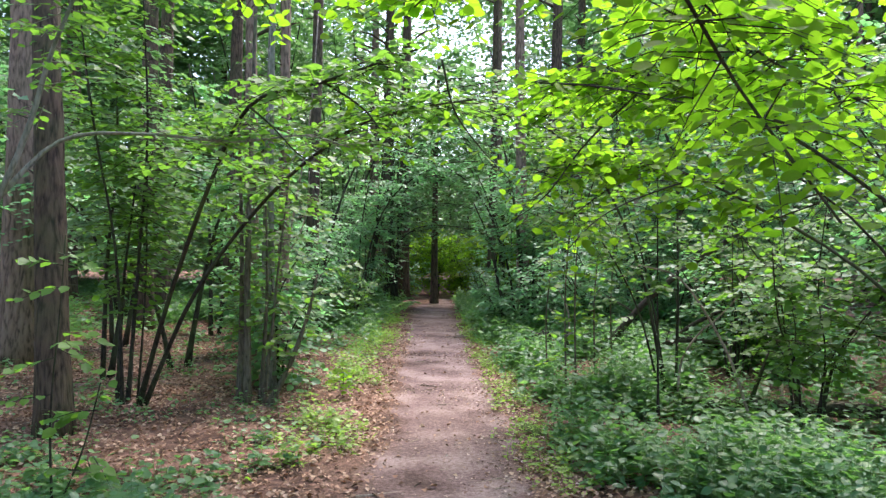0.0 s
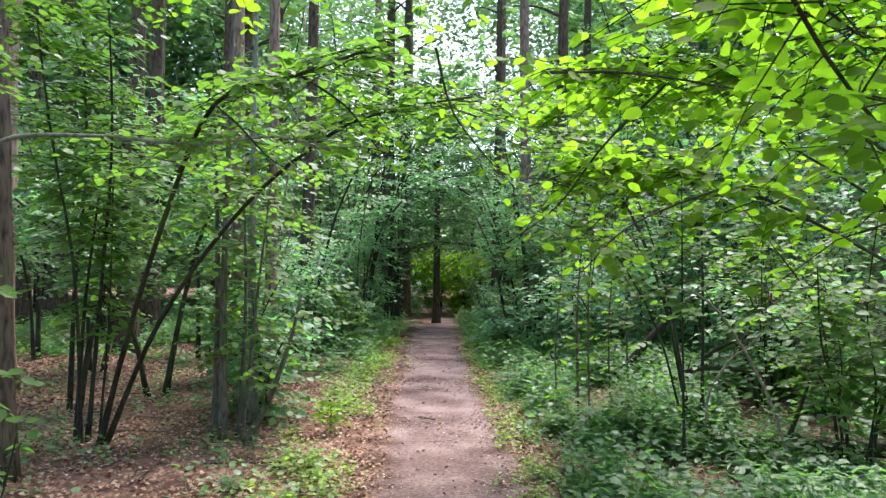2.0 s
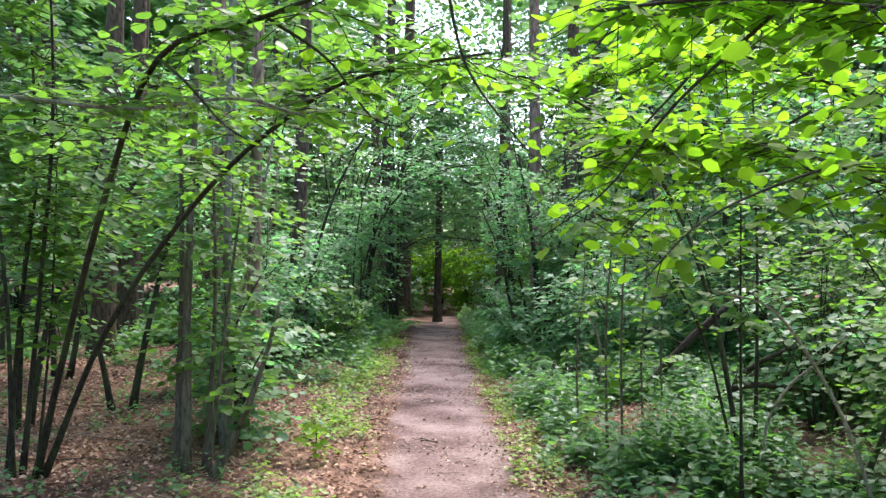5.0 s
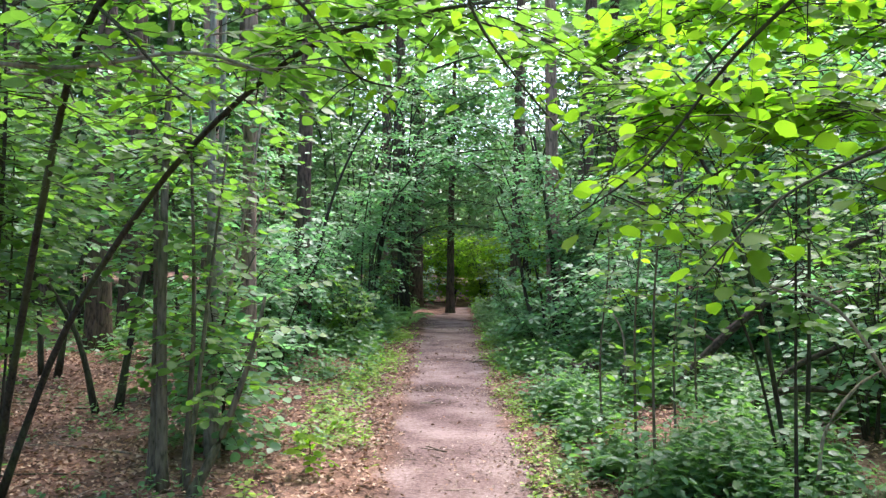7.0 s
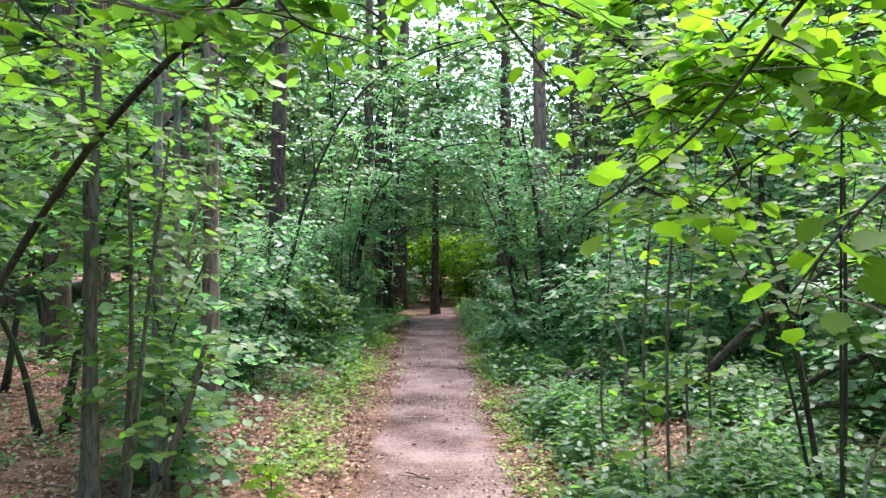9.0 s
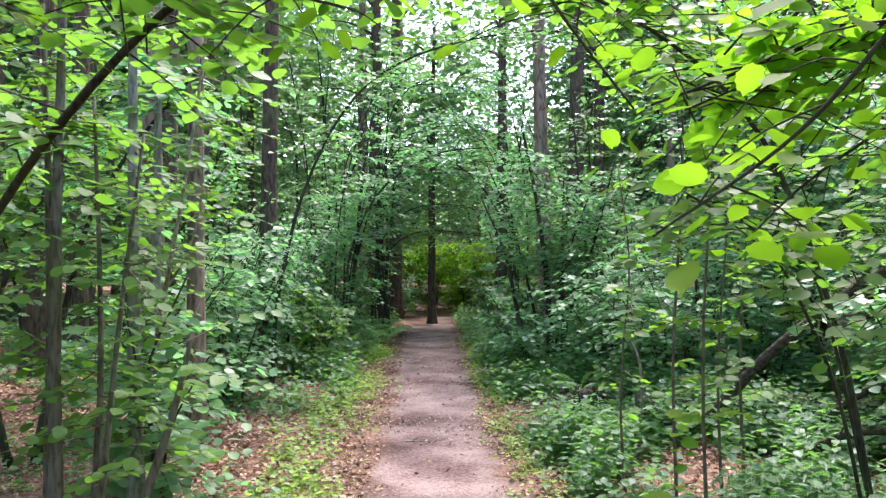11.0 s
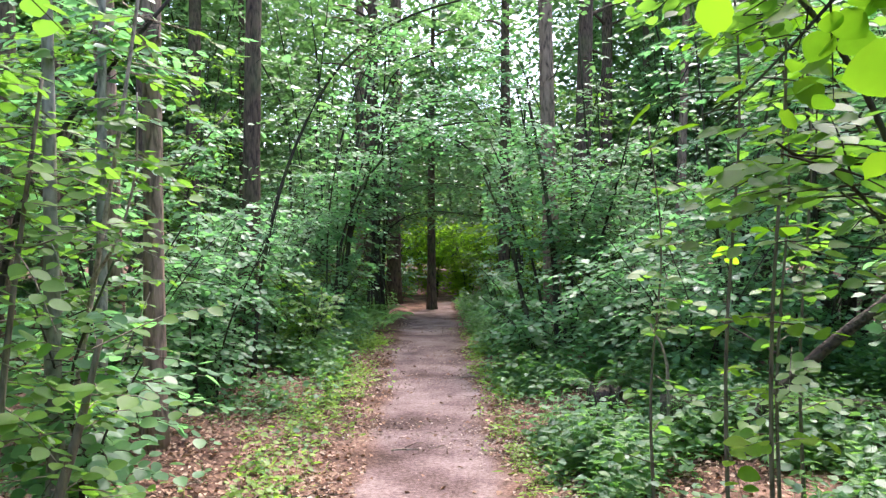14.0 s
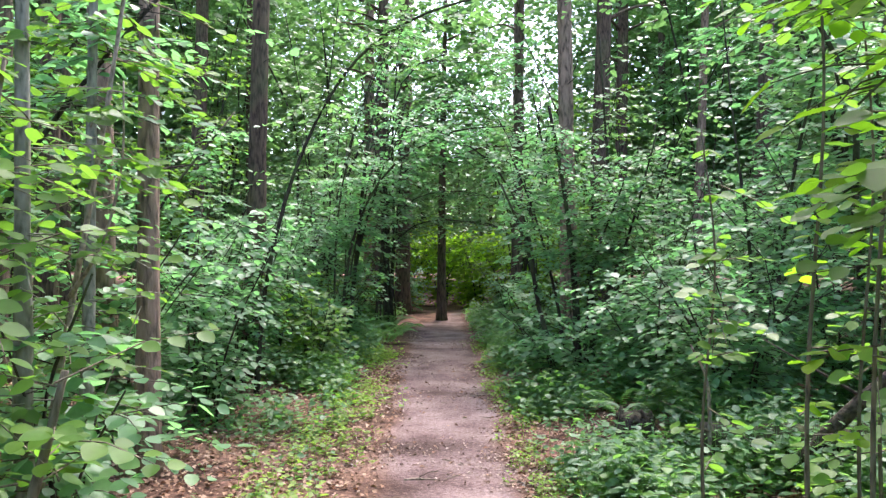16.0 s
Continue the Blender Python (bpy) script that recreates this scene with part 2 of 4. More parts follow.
ROUND_V = np.vstack([np.stack([0.5 + 0.52 * np.cos(RIM) * (1 + 0.16 * (np.abs(RIM) < 0.1)), 0.43 * np.sin(RIM) * (1 + 0.06 * (np.arange(12) % 2)) * (1.08 - 0.12 * np.cos(RIM)), 0.06 * np.abs(np.sin(RIM)) - 0.07 * (0.5 + 0.5 * np.cos(RIM)) ** 2], 1), [(0.3, 0, -0.02), (0.7, 0, -0.05)]])
ROUND_F = np.array([(k, (k + 1) % 12, 12 if np.cos(RIM[k] + 0.26) < 0 else 13) for k in range(12)] + [(3, 13, 12), (9, 12, 13)])
RHOMB_F = np.array([(0, 2, 1), (0, 3, 2)])


def leaf_arrays(p, d, n, size, tv=LEAF_V, tf=LEAF_F):
    """Leaves at p, pointing along d, facing n."""
    d = d / (np.linalg.norm(d, axis=1)[:, None] + 1e-9)
    s = np.cross(n, d)
    s /= np.linalg.norm(s, axis=1)[:, None] + 1e-9
    u = np.cross(d, s)
    basis = np.stack([d, s, u], 1)
    v = p[:, None] + size[:, None, None] * np.einsum("vk,nkc->nvc", tv, basis)
    f = tf[None] + (np.arange(len(p)) * len(tv))[:, None, None]
    return v.reshape(-1, 3), f.reshape(-1, 3)


def clear_of_walk(p, side=0.42):
    """Keeps leaves out of the way walked."""
    return ~((np.abs(p[:, 0]) < side) & (p[:, 1] < 6.3) & (p[:, 1] > -3) & (p[:, 2] < 2.25)) & (p[:, 2] > 0.03)


def ride_open(p):
    """The gap over the path through which the sky looks down, and the tunnel that walkers keep clear."""
    o = np.abs(p[:, 0] - path_mid(p[:, 1]))
    along = (p[:, 1] > 3) & (p[:, 1] < 34)
    high = (o < 2.0 + 0.35 * (p[:, 2] - 3)) & (p[:, 2] > 3.3) & along
    low = (o < 0.75) & (p[:, 2] < np.where(p[:, 1] < 16, 2.2 + 0.03 * p[:, 1], 1.9)) & (p[:, 1] > 5.8) & (p[:, 1] < 25.5)
    return ~high, ~low


def sprays(rng, start, az, elev, length, per, size, droop=0.25, flat=0.32):
    """Twigs with leaves to both sides, in nearly level sprays. Returns leaf arrays' input and twig lines."""
    m = len(start)
    d = np.stack([np.cos(az) * np.cos(elev), np.sin(az) * np.cos(elev), np.sin(elev)], 1)
    t = (np.arange(per)[None] + rng.uniform(0.2, 0.8, (m, per))) / per
    t = 0.12 + 0.88 * t
    line = lambda q: start[:, None] + d[:, None] * (length[:, None] * q)[..., None] - np.array([0, 0, 1.0]) * (droop * length[:, None] * q**2)[..., None]
    p = line(t)
    side = np.where(np.arange(per) % 2 == 0, 1.0, -1.0)[None] * rng.uniform(0.5, 1.25, (m, per))
    a = az[:, None] + side
    ld = np.stack([np.cos(a), np.sin(a), rng.normal(-0.2, 0.22, (m, per))], -1)
    lit = -0.2 * np.sign(p[..., 0] - path_mid(p[..., 1])) * smooth01(0.3, 1.5, np.abs(p[..., 0]))
    ln = np.stack([lit + rng.normal(0, flat, (m, per)), rng.normal(-0.15, flat, (m, per)), np.ones((m, per))], -1)
    sz = rng.uniform(size[0], size[1], (m, per)) * (0.75 + 0.25 * np.sin(np.pi * t))
    p = p + ld * 0.012
    tw = line(np.array([[0.0, 0.5, 1.0]]) * np.ones((m, 1)))
    return p.reshape(-1, 3), ld.reshape(-1, 3), ln.reshape(-1, 3), sz.reshape(-1), tw


def twig_arrays(tw, r=0.003):
    """Three-sided twigs along lines of three points."""
    m = len(tw)
    d = tw[:, 2] - tw[:, 0]
    d /= np.linalg.norm(d, axis=1)[:, None] + 1e-9
    s = np.cross(d, np.array([0.03, 0.02, 1.0]))
    s /= np.linalg.norm(s, axis=1)[:, None] + 1e-9
    u = np.cross(s, d)
    vs = []
    for k, rr in enumerate((r * 1.5, r, r * 0.4)):
        for a in (0, 2.1, 4.2):
            vs.append(tw[:, k] + rr * (math.cos(a) * s + math.sin(a) * u))
    v = np.stack(vs, 1)
    tf = []
    for k in range(2):
        for j in range(3):
            a, b = k * 3 + j, k * 3 + (j + 1) % 3
            tf += [(a, b, b + 3), (a, b + 3, a + 3)]
    f = np.array(tf)[None] + (np.arange(m) * 9)[:, None, None]
    return v.reshape(-1, 3), f.reshape(-1, 3)


def foliage(parent, base, rng, start, length, per, size, leafmat, barkmat, elev=(0.1, 0.25), az=None, tv=LEAF_V, tf=LEAF_F, twig_r=0.003, twigs=True, droop=0.25, label="", bridge=False, flat=0.32):
    m = len(start)
    if az is None:
        az = rng.uniform(0, 2 * np.pi, m)
    p, d, n, s, tw = sprays(rng, start, az, rng.normal(elev[0], elev[1], m), rng.uniform(length[0], length[1], m), per, size, droop, flat)
    high, low = ride_open(p)
    ok = clear_of_walk(p) & low & (high | bridge)
    v, f = leaf_arrays(p[ok] - base, d[ok], n[ok], s[ok], tv, tf)
    tagged(part("foliage", make_mesh("foliage", v, f, leafmat), parent, label), kind="stuff")
    if twigs:
        high, low = ride_open(tw[:, 2])
        keep = clear_of_walk(tw[:, 2]) & clear_of_walk(tw[:, 1]) & low & (high | bridge)
        v, f = twig_arrays(tw[keep] - base, twig_r)
        tagged(part("twig_growth", make_mesh("twig_growth", v, f, barkmat), parent), kind="stuff")


def stems_from(rng, x, y, count, height, spread, wander=0.12):
    """Lines of stems that rise from one stool and arch outwards."""
    out = []
    for k in range(count):
        a = rng.uniform(0, 2 * math.pi)
        h = height * rng.uniform(0.65, 1.05)
        r = spread * rng.uniform(0.3, 1.0)
        b = np.array([x + 0.1 * math.cos(a), y + 0.1 * math.sin(a)])
        pts = []
        for t in (0, 0.3, 0.6, 1.0):
            q = b + r * t**1.6 * np.array([math.cos(a), math.sin(a)]) + rng.normal(0, wander * t, 2)
            pts.append((q[0], q[1], float(ground_z(q[0], q[1])) * (1 - t) - 0.03 * (t == 0) + h * (t - 0.12 * t * t)))
        out.append(pts)
    return out


def shrub(name, label, category, x, y, stems, radius, n_sprays, leafmat, barkmat, seed, low=0.2, length=(0.3, 0.7), per=9, size=(0.055, 0.095), group="", leaf_label="", stem_n=14, elev=(0.1, 0.25), tv=LEAF_V, tf=LEAF_F, droop=0.25, bridge=False, flat=0.32):
    """A woody plant: each stem a part, its twigs and its leaves."""
    rng = np.random.default_rng(seed)
    base = np.array([x, y, float(ground_z(x, y))])
    root = thing(name, base, label, category, group)
    lines = []
    for k, pts in enumerate(stems):
        ln = spline(pts, stem_n)
        lines.append(ln)
        r0 = radius * (1.0 if k == 0 else rng.uniform(0.45, 0.95))
        part("stem", tube("stem", ln - base, r0, max(0.004, r0 * 0.3), barkmat, 7, 0.06, rng, 0.8, 0.3), root)
    w = np.array([np.linalg.norm(np.diff(q, axis=0), axis=1).sum() for q in lines])
    pick = rng.choice(len(lines), n_sprays, p=w / w.sum())
    t = low + (1 - low) * rng.uniform(0, 1, n_sprays) ** 0.85
    start = np.array([lines[k][min(stem_n - 1, int(q * (stem_n - 1)))] for k, q in zip(pick, t)]) + rng.normal(0, 0.03, (n_sprays, 3))
    foliage(root, base, rng, start, length, per, size, leafmat, barkmat, label=leaf_label, elev=elev, tv=tv, tf=tf, droop=droop, bridge=bridge, flat=flat)
    return root


# ---- ground ----
def build_ground():
    xs = np.concatenate([np.linspace(-400, -30, 8), np.linspace(-24, -6.2, 30), np.linspace(-6, 6, 121), np.linspace(6.2, 24, 30), np.linspace(30, 400, 8)])
    ys = np.concatenate([np.linspace(-400, -10, 8), np.linspace(-6, 22, 241), np.linspace(22.5, 50, 40), np.linspace(60, 400, 8)])
    X, Y = np.meshgrid(xs, ys, indexing="ij")
    rng = np.random.default_rng(2)
    near = (np.abs(X) < 6.1) & (Y > -6) & (Y < 22)
    Z = ground_z(X, Y) + near * rng.normal(0, 0.006, X.shape)
    v = np.stack([X, Y, Z], -1).reshape(-1, 3)
    a, b = X.shape
    i, j = np.meshgrid(np.arange(a - 1), np.arange(b - 1), indexing="ij")
    f = np.stack([i * b + j, (i + 1) * b + j, (i + 1) * b + j + 1, i * b + j + 1], -1).reshape(-1, 4)
    tagged(new("ground", make_mesh("ground", v, f, SOIL, True)), "brown forest floor covered with needles and dead leaves", "forest floor", kind="structure")


def path_half(y, seed):
    rng = np.random.default_rng(seed)
    ph = rng.uniform(0, 6, 5)
    w = sum(a * np.sin(k * y + q) for a, k, q in zip((0.06, 0.045, 0.03, 0.025, 0.02), (0.5, 1.1, 2.7, 5.9, 11.0), ph))
    return 0.86 + w


def build_path():
    ys = np.linspace(-5, 27, 640)
    cols = 25
    lo, hi = path_mid(ys) - path_half(ys, 4), path_mid(ys) + path_half(ys, 5)
    bend = 1.8 * smooth01(21, 30, ys) ** 1.4
    u = np.linspace(0, 1, cols)
    X = lo[:, None] + (hi - lo)[:, None] * u[None] + bend[:, None]
    Y = ys[:, None] * np.ones((1, cols))
    rng = np.random.default_rng(3)
    edge = np.minimum(u, 1 - u)[None]
    Z = ground_z(X - bend[:, None], Y) + 0.014 * smooth01(0, 0.12, edge) - 0.012 * (edge == 0) + rng.normal(0, 0.0008, X.shape)
    v = np.stack([X, Y, Z], -1).reshape(-1, 3)
    i, j = np.meshgrid(np.arange(len(ys) - 1), np.arange(cols - 1), indexing="ij")
    f = np.stack([i * cols + j, i * cols + j + 1, (i + 1) * cols + j + 1, (i + 1) * cols + j], -1).reshape(-1, 4)
    me = make_mesh("footpath", v, f, EARTH, True)
    at = me.attributes.new("trodden", "FLOAT", "POINT")
    at.data.foreach_set("value", (smooth01(0.07, 0.32, edge) * np.ones(X.shape)).astype(np.float32).ravel())
    tagged(new("footpath", me), "trodden pinkish-brown earth footpath strewn with leaf bits", "path", kind="structure")


build_ground()
build_path()


# ---- tall trees ----
def tree(name, label, x, y, r, height, lean, mat, seed, crown_from=8.5, crown_w=2.0, clumps=40, sides=14):
    """A tall trunk with a flared foot, dead stubs, limbs and a ragged crown."""
    rng = np.random.default_rng(seed)
    base = np.array([x, y, float(ground_z(x, y))])
    root = thing(name, base, label, "tree", "trees of the wood")
    t = np.linspace(0, 1, 40)
    bow = rng.normal(0, 0.08, 2)
    ln = np.stack([lean[0] * height * t + bow[0] * np.sin(3 * t), lean[1] * height * t + bow[1] * np.sin(3 * t), height * t - 0.05], 1)
    part("trunk", tube("trunk", ln, r, r * 0.35, mat, sides, 0.035, rng, 1.0, 0.35), root)
    tips = []
    if y > 20:
        crown_from = min(crown_from, 6.5)
    for k in range(7 if y < 20 else 12):
        q = rng.uniform(crown_from / height, 0.97)
        s = ln[int(q * 39)]
        a = rng.uniform(0, 6.28)
        le = crown_w * rng.uniform(0.5, 1.0) * (1.15 - 0.6 * q)
        pts = [s, s + [0.5 * le * math.cos(a), 0.5 * le * math.sin(a), 0.25 * le], s + [le * math.cos(a), le * math.sin(a), 0.3 * le]]
        lim = spline(pts, 7)
        tips.append(lim)
        part("limb", tube("limb", lim, r * 0.25, 0.012, mat, 6), root)
    for k in range(4):
        q = rng.uniform(1.2, 4.5) / height
        s = ln[int(q * 39)]
        a = rng.uniform(0, 6.28)
        le = rng.uniform(0.15, 0.5)
        part("dead_stub", tube("dead_stub", spline([s, s + [le * math.cos(a), le * math.sin(a), 0.05]], 4), 0.012, 0.004, DEAD_WOOD, 5), root)
    pts = np.vstack(tips)
    start = pts[rng.integers(0, len(pts), clumps)] + rng.normal(0, 0.4, (clumps, 3)) + base
    p, d, n, s, tw = sprays(rng, start, rng.uniform(0, 6.28, clumps), rng.normal(0.1, 0.4, clumps), rng.uniform(0.4, 1.0, clumps), 12, (0.12, 0.22) if y < 20 else (0.18, 0.32), 0.3, 0.7)
    v, f = leaf_arrays(p - base, d, n, s, WIDE_V, RHOMB_F)
    part("crown", make_mesh("crown", v, f, CANOPY), root)


DARK_PINE = "tall dark furrowed pine trunk standing in leaf litter"
PALE_PINE = "tall pine with pale reddish-grey flaky bark"
# wide, dense crowns of these two, above the view, added to shade nearby leaves
tree("pine_tree", "slender dark brown pine trunk leaning slightly beside the path", -3.25, 6.39, 0.135, 13, (-0.06, 0.02), PINE, 11, crown_w=5.0, clumps=420)
tree("pine_tree", "thick pale-barked pine with flared foot behind a darker trunk", -5.75, 10.4, 0.29, 16, (-0.01, 0.02), PINE_RED, 12, crown_from=9.5, crown_w=6.0, clumps=520)
tree("pine_tree", DARK_PINE, -6.5, 17.4, 0.18, 16, (0.0, 0.01), PINE, 13)
tree("pine_tree", DARK_PINE, -4.8, 17.0, 0.17, 15, (0.004, 0.01), PINE, 14)
tree("pine_tree", PALE_PINE, -2.9, 11.6, 0.105, 15, (0.0, 0.0), PINE_RED, 15)
tree("pine_tree", "slim brown pine trunk behind leafy saplings", -2.33, 11.0, 0.085, 15, (0.0, 0.0), PINE_RED, 16)
tree("pine_tree", DARK_PINE, -2.8, 15.7, 0.14, 15, (0.0, 0.0), PINE, 17)
tree("pine_tree", "dark slim trunk standing where the path ends", -0.42, 24.6, 0.12, 8, (0.006, 0.0), PINE, 18, crown_from=3.4, crown_w=2.6, clumps=110)
tree("pine_tree", DARK_PINE, -1.95, 25.2, 0.17, 16, (0.0, 0.0), PINE, 19)
tree("pine_tree", DARK_PINE, -1.5, 26.2, 0.2, 16, (0.0, 0.0), PINE, 20)
tree("pine_tree", DARK_PINE, -2.3, 27.5, 0.2, 16, (0.004, 0.0), PINE, 21)
tree("pine_tree", PALE_PINE, 1.72, 17.4, 0.14, 16, (-0.012, 0.0), PINE_RED, 22)
tree("pine_tree", DARK_PINE, 1.25, 22.5, 0.13, 15, (0.0, 0.0), PINE, 23)
tree("pine_tree", DARK_PINE, 2.7, 21.0, 0.2, 15, (0.01, 0.0), PINE, 24)
tree("pine_tree", PALE_PINE, -1.9, 33.0, 0.24, 20, (0.0, 0.0), PINE_RED, 25)
tree("pine_tree", PALE_PINE, -3.2, 34.0, 0.24, 20, (0.004, 0.0), PINE_RED, 26)
tree("pine_tree", PALE_PINE, -11.6, 23.4, 0.3, 17, (0.0, 0.0), PINE, 27)
tree("pine_tree", PALE_PINE, 2.0, 31.0, 0.2, 19, (0.0, 0.0), PINE_RED, 28)
place_rng = np.random.default_rng(77)
for k in range(34):
    side = -1 if k % 5 < 3 else 1
    px = side * place_rng.uniform(4.2, 17) - 0.6
    py = place_rng.uniform(-6, 42) if abs(px) > 7 else place_rng.uniform(14, 42)
    tree("pine_tree", DARK_PINE if k % 3 else PALE_PINE, px, py, place_rng.uniform(0.1, 0.22), place_rng.uniform(12, 18), tuple(place_rng.normal(0, 0.012, 2)), PINE if k % 3 else PINE_RED, 200 + k, clumps=36, sides=10)


# ---- hazels and saplings beside the path ----
AREA = "hazels and saplings"
shrub("hazel_bush", "multi-stemmed hazel with dark arching stems over the path", "shrub", -3.0, 7.5, [
    [(-3.0, 7.5, 0), (-2.55, 7.0, 1.05), (-2.0, 6.3, 2.0), (-1.5, 5.75, 2.66), (-0.9, 5.5, 2.8), (-0.2, 5.3, 3.0)],
    [(-2.95, 7.5, 0), (-2.35, 7.15, 1.15), (-1.55, 6.65, 2.05), (-0.78, 6.2, 2.57), (-0.3, 6.1, 2.72), (0.2, 6.05, 2.8)],
    [(-3.1, 7.4, 0), (-3.15, 7.3, 1.5), (-3.35, 7.2, 2.8), (-3.5, 7.1, 4.2)],
    [(-3.12, 7.55, 0), (-3.05, 7.6, 1.5), (-2.95, 7.5, 2.8), (-3.0, 7.4, 4.4)],
    [(-3.2, 7.5, 0), (-3.2, 7.6, 1.2), (-3.1, 7.6, 2.2)],
    [(-3.05, 7.62, 0), (-3.02, 7.7, 1.2), (-3.06, 7.8, 2.4)],
], 0.027, 420, HAZEL, HAZEL_BARK, 31, 0.42, (0.3, 0.75), 10, (0.05, 0.085), AREA, stem_n=26, tv=ROUND_V, tf=ROUND_F)
shrub("hazel_bush", "clump of straight grey-brown hazel stems on leaf litter", "shrub", -2.0, 7.8, [
    [(-2.0, 7.8, 0), (-2.02, 7.8, 1.5), (-2.0, 7.82, 3.2), (-1.98, 7.85, 5.6)],
    [(-1.9, 7.95, 0), (-1.86, 7.97, 1.2), (-1.92, 8.0, 2.6)],
    [(-1.85, 7.85, 0), (-1.78, 7.85, 0.7), (-1.72, 7.9, 1.5), (-1.65, 8.0, 2.4)],
    [(-1.78, 7.75, 0), (-1.55, 7.7, 0.45), (-1.38, 7.7, 0.95), (-1.3, 7.75, 1.35)],
    [(-2.1, 7.9, 0), (-2.12, 7.95, 1.5), (-2.2, 8.0, 3.1)],
], 0.043, 140, HAZEL, STEM_BARK, 32, 0.3, (0.3, 0.65), 9, (0.05, 0.085), AREA, stem_n=20, tv=ROUND_V, tf=ROUND_F)
shrub("sapling", "pale grey sapling with a long level branch", "tree", -3.6, 5.2, [
    [(-3.6, 5.2, 0), (-3.35, 5.2, 1.2), (-2.9, 5.2, 2.3), (-2.72, 5.2, 2.9), (-2.5, 5.2, 3.5), (-2.3, 5.2, 4.4)],
    [(-3.08, 5.2, 1.9), (-2.75, 5.45, 2.35), (-2.2, 5.6, 2.42), (-1.6, 5.65, 2.38), (-1.05, 5.55, 2.42), (-0.7, 5.5, 2.33)],
], 0.03, 70, HAZEL, SMOOTH_BARK, 33, 0.45, (0.3, 0.6), 8, (0.05, 0.08), AREA, stem_n=22, tv=ROUND_V, tf=ROUND_F)
shrub("sapling", "smooth grey-green sapling trunk among hazel leaves", "tree", -2.43, 10.3, [
    [(-2.46, 10.3, 0), (-2.44, 10.3, 1.5), (-2.43, 10.3, 3.5), (-2.4, 10.3, 6.0)]], 0.055, 110, HAZEL, SMOOTH_BARK, 34, 0.15, (0.3, 0.7), 9, (0.05, 0.09), AREA)
shrub("sapling", "smooth grey-green sapling trunk among hazel leaves", "tree", -2.0, 8.75, [
    [(-1.97, 8.75, 0), (-2.0, 8.75, 1.5), (-2.02, 8.75, 3.5), (-2.0, 8.75, 6.0)]], 0.052, 60, HAZEL, SMOOTH_BARK, 35, 0.1, (0.3, 0.7), 9, (0.05, 0.09), AREA)
shrub("sapling", "thin pale leaning sapling stem among hazel leaves", "tree", -2.12, 9.0, [
    [(-2.12, 9.0, 0), (-2.0, 9.0, 0.9), (-1.84, 8.97, 1.75), (-1.7, 8.97, 2.6), (-1.6, 8.97, 3.4), (-1.55, 9.0, 4.4)],
    [(-1.9, 8.97, 1.5), (-1.72, 8.9, 1.75), (-1.62, 8.88, 2.1), (-1.6, 8.85, 2.5)]], 0.02, 50, HAZEL, DRY_STICK, 36, 0.3, (0.3, 0.6), 8, (0.06, 0.095), AREA, tv=ROUND_V, tf=ROUND_F)
gen = np.random.default_rng(5)
LEFT = [(-2.0, 9.1, 5, 1.9, 0.8, 120), (-2.9, 11.6, 6, 2.4, 1.0, 170), (-2.5, 12.9, 8, 2.6, 1.0, 330), (-2.8, 14.8, 8, 3.0, 1.1, 380), (-2.9, 17.2, 8, 3.4, 1.2, 400), (-3.3, 19.8, 8, 3.6, 1.3, 400), (-3.6, 16.2, 8, 3.2, 1.3, 420), (-3.4, 22.5, 8, 4.0, 1.5, 460)]
for k, (sx, sy, cnt, h, sp, ns) in enumerate(LEFT):
    shrub("maple_bush", "leafy green understorey bush with thin upright stems", "shrub", sx, sy, stems_from(gen, sx, sy, cnt, h, sp), 0.018, ns if k < 2 else int(0.62 * ns), SHADE, HAZEL_BARK, 50 + k, 0.12, (0.3, 0.7), 9, (0.06, 0.10), AREA, tv=ROUND_V if k < 2 else LEAF_V, tf=ROUND_F if k < 2 else LEAF_F)
RIGHT = [(3.3, 7.0, 8, 2.4, 1.2, 260), (3.4, 9.0, 8, 2.2, 1.0, 100), (2.4, 12.2, 9, 2.3, 1.1, 330), (3.8, 9.8, 9, 3.2, 1.4, 430), (2.0, 13.6, 8, 2.2, 1.0, 330), (3.6, 12.6, 9, 3.4, 1.4, 430), (5.2, 8.2, 9, 3.4, 1.5, 430), (5.4, 12.0, 9, 4.0, 1.6, 430), (2.9, 15.8, 9, 3.2, 1.2, 430), (2.2, 19.2, 8, 3.4, 1.1, 430), (4.6, 16.5, 9, 4.2, 1.6, 430), (3.9, 20.5, 9, 4.2, 1.6, 430)]
for k, (sx, sy, cnt, h, sp, ns) in enumerate(RIGHT):
    shrub("hazel_bush", "dense hazel bush with thin stems and broad leaves", "shrub", sx, sy, stems_from(gen, sx, sy, cnt, h, sp), 0.016, int(0.75 * ns), SHADE if k % 3 else HAZEL, HAZEL_BARK, 80 + k, 0.4 if k < 2 else 0.06, (0.3, 0.75), 9, (0.06, 0.10), AREA)
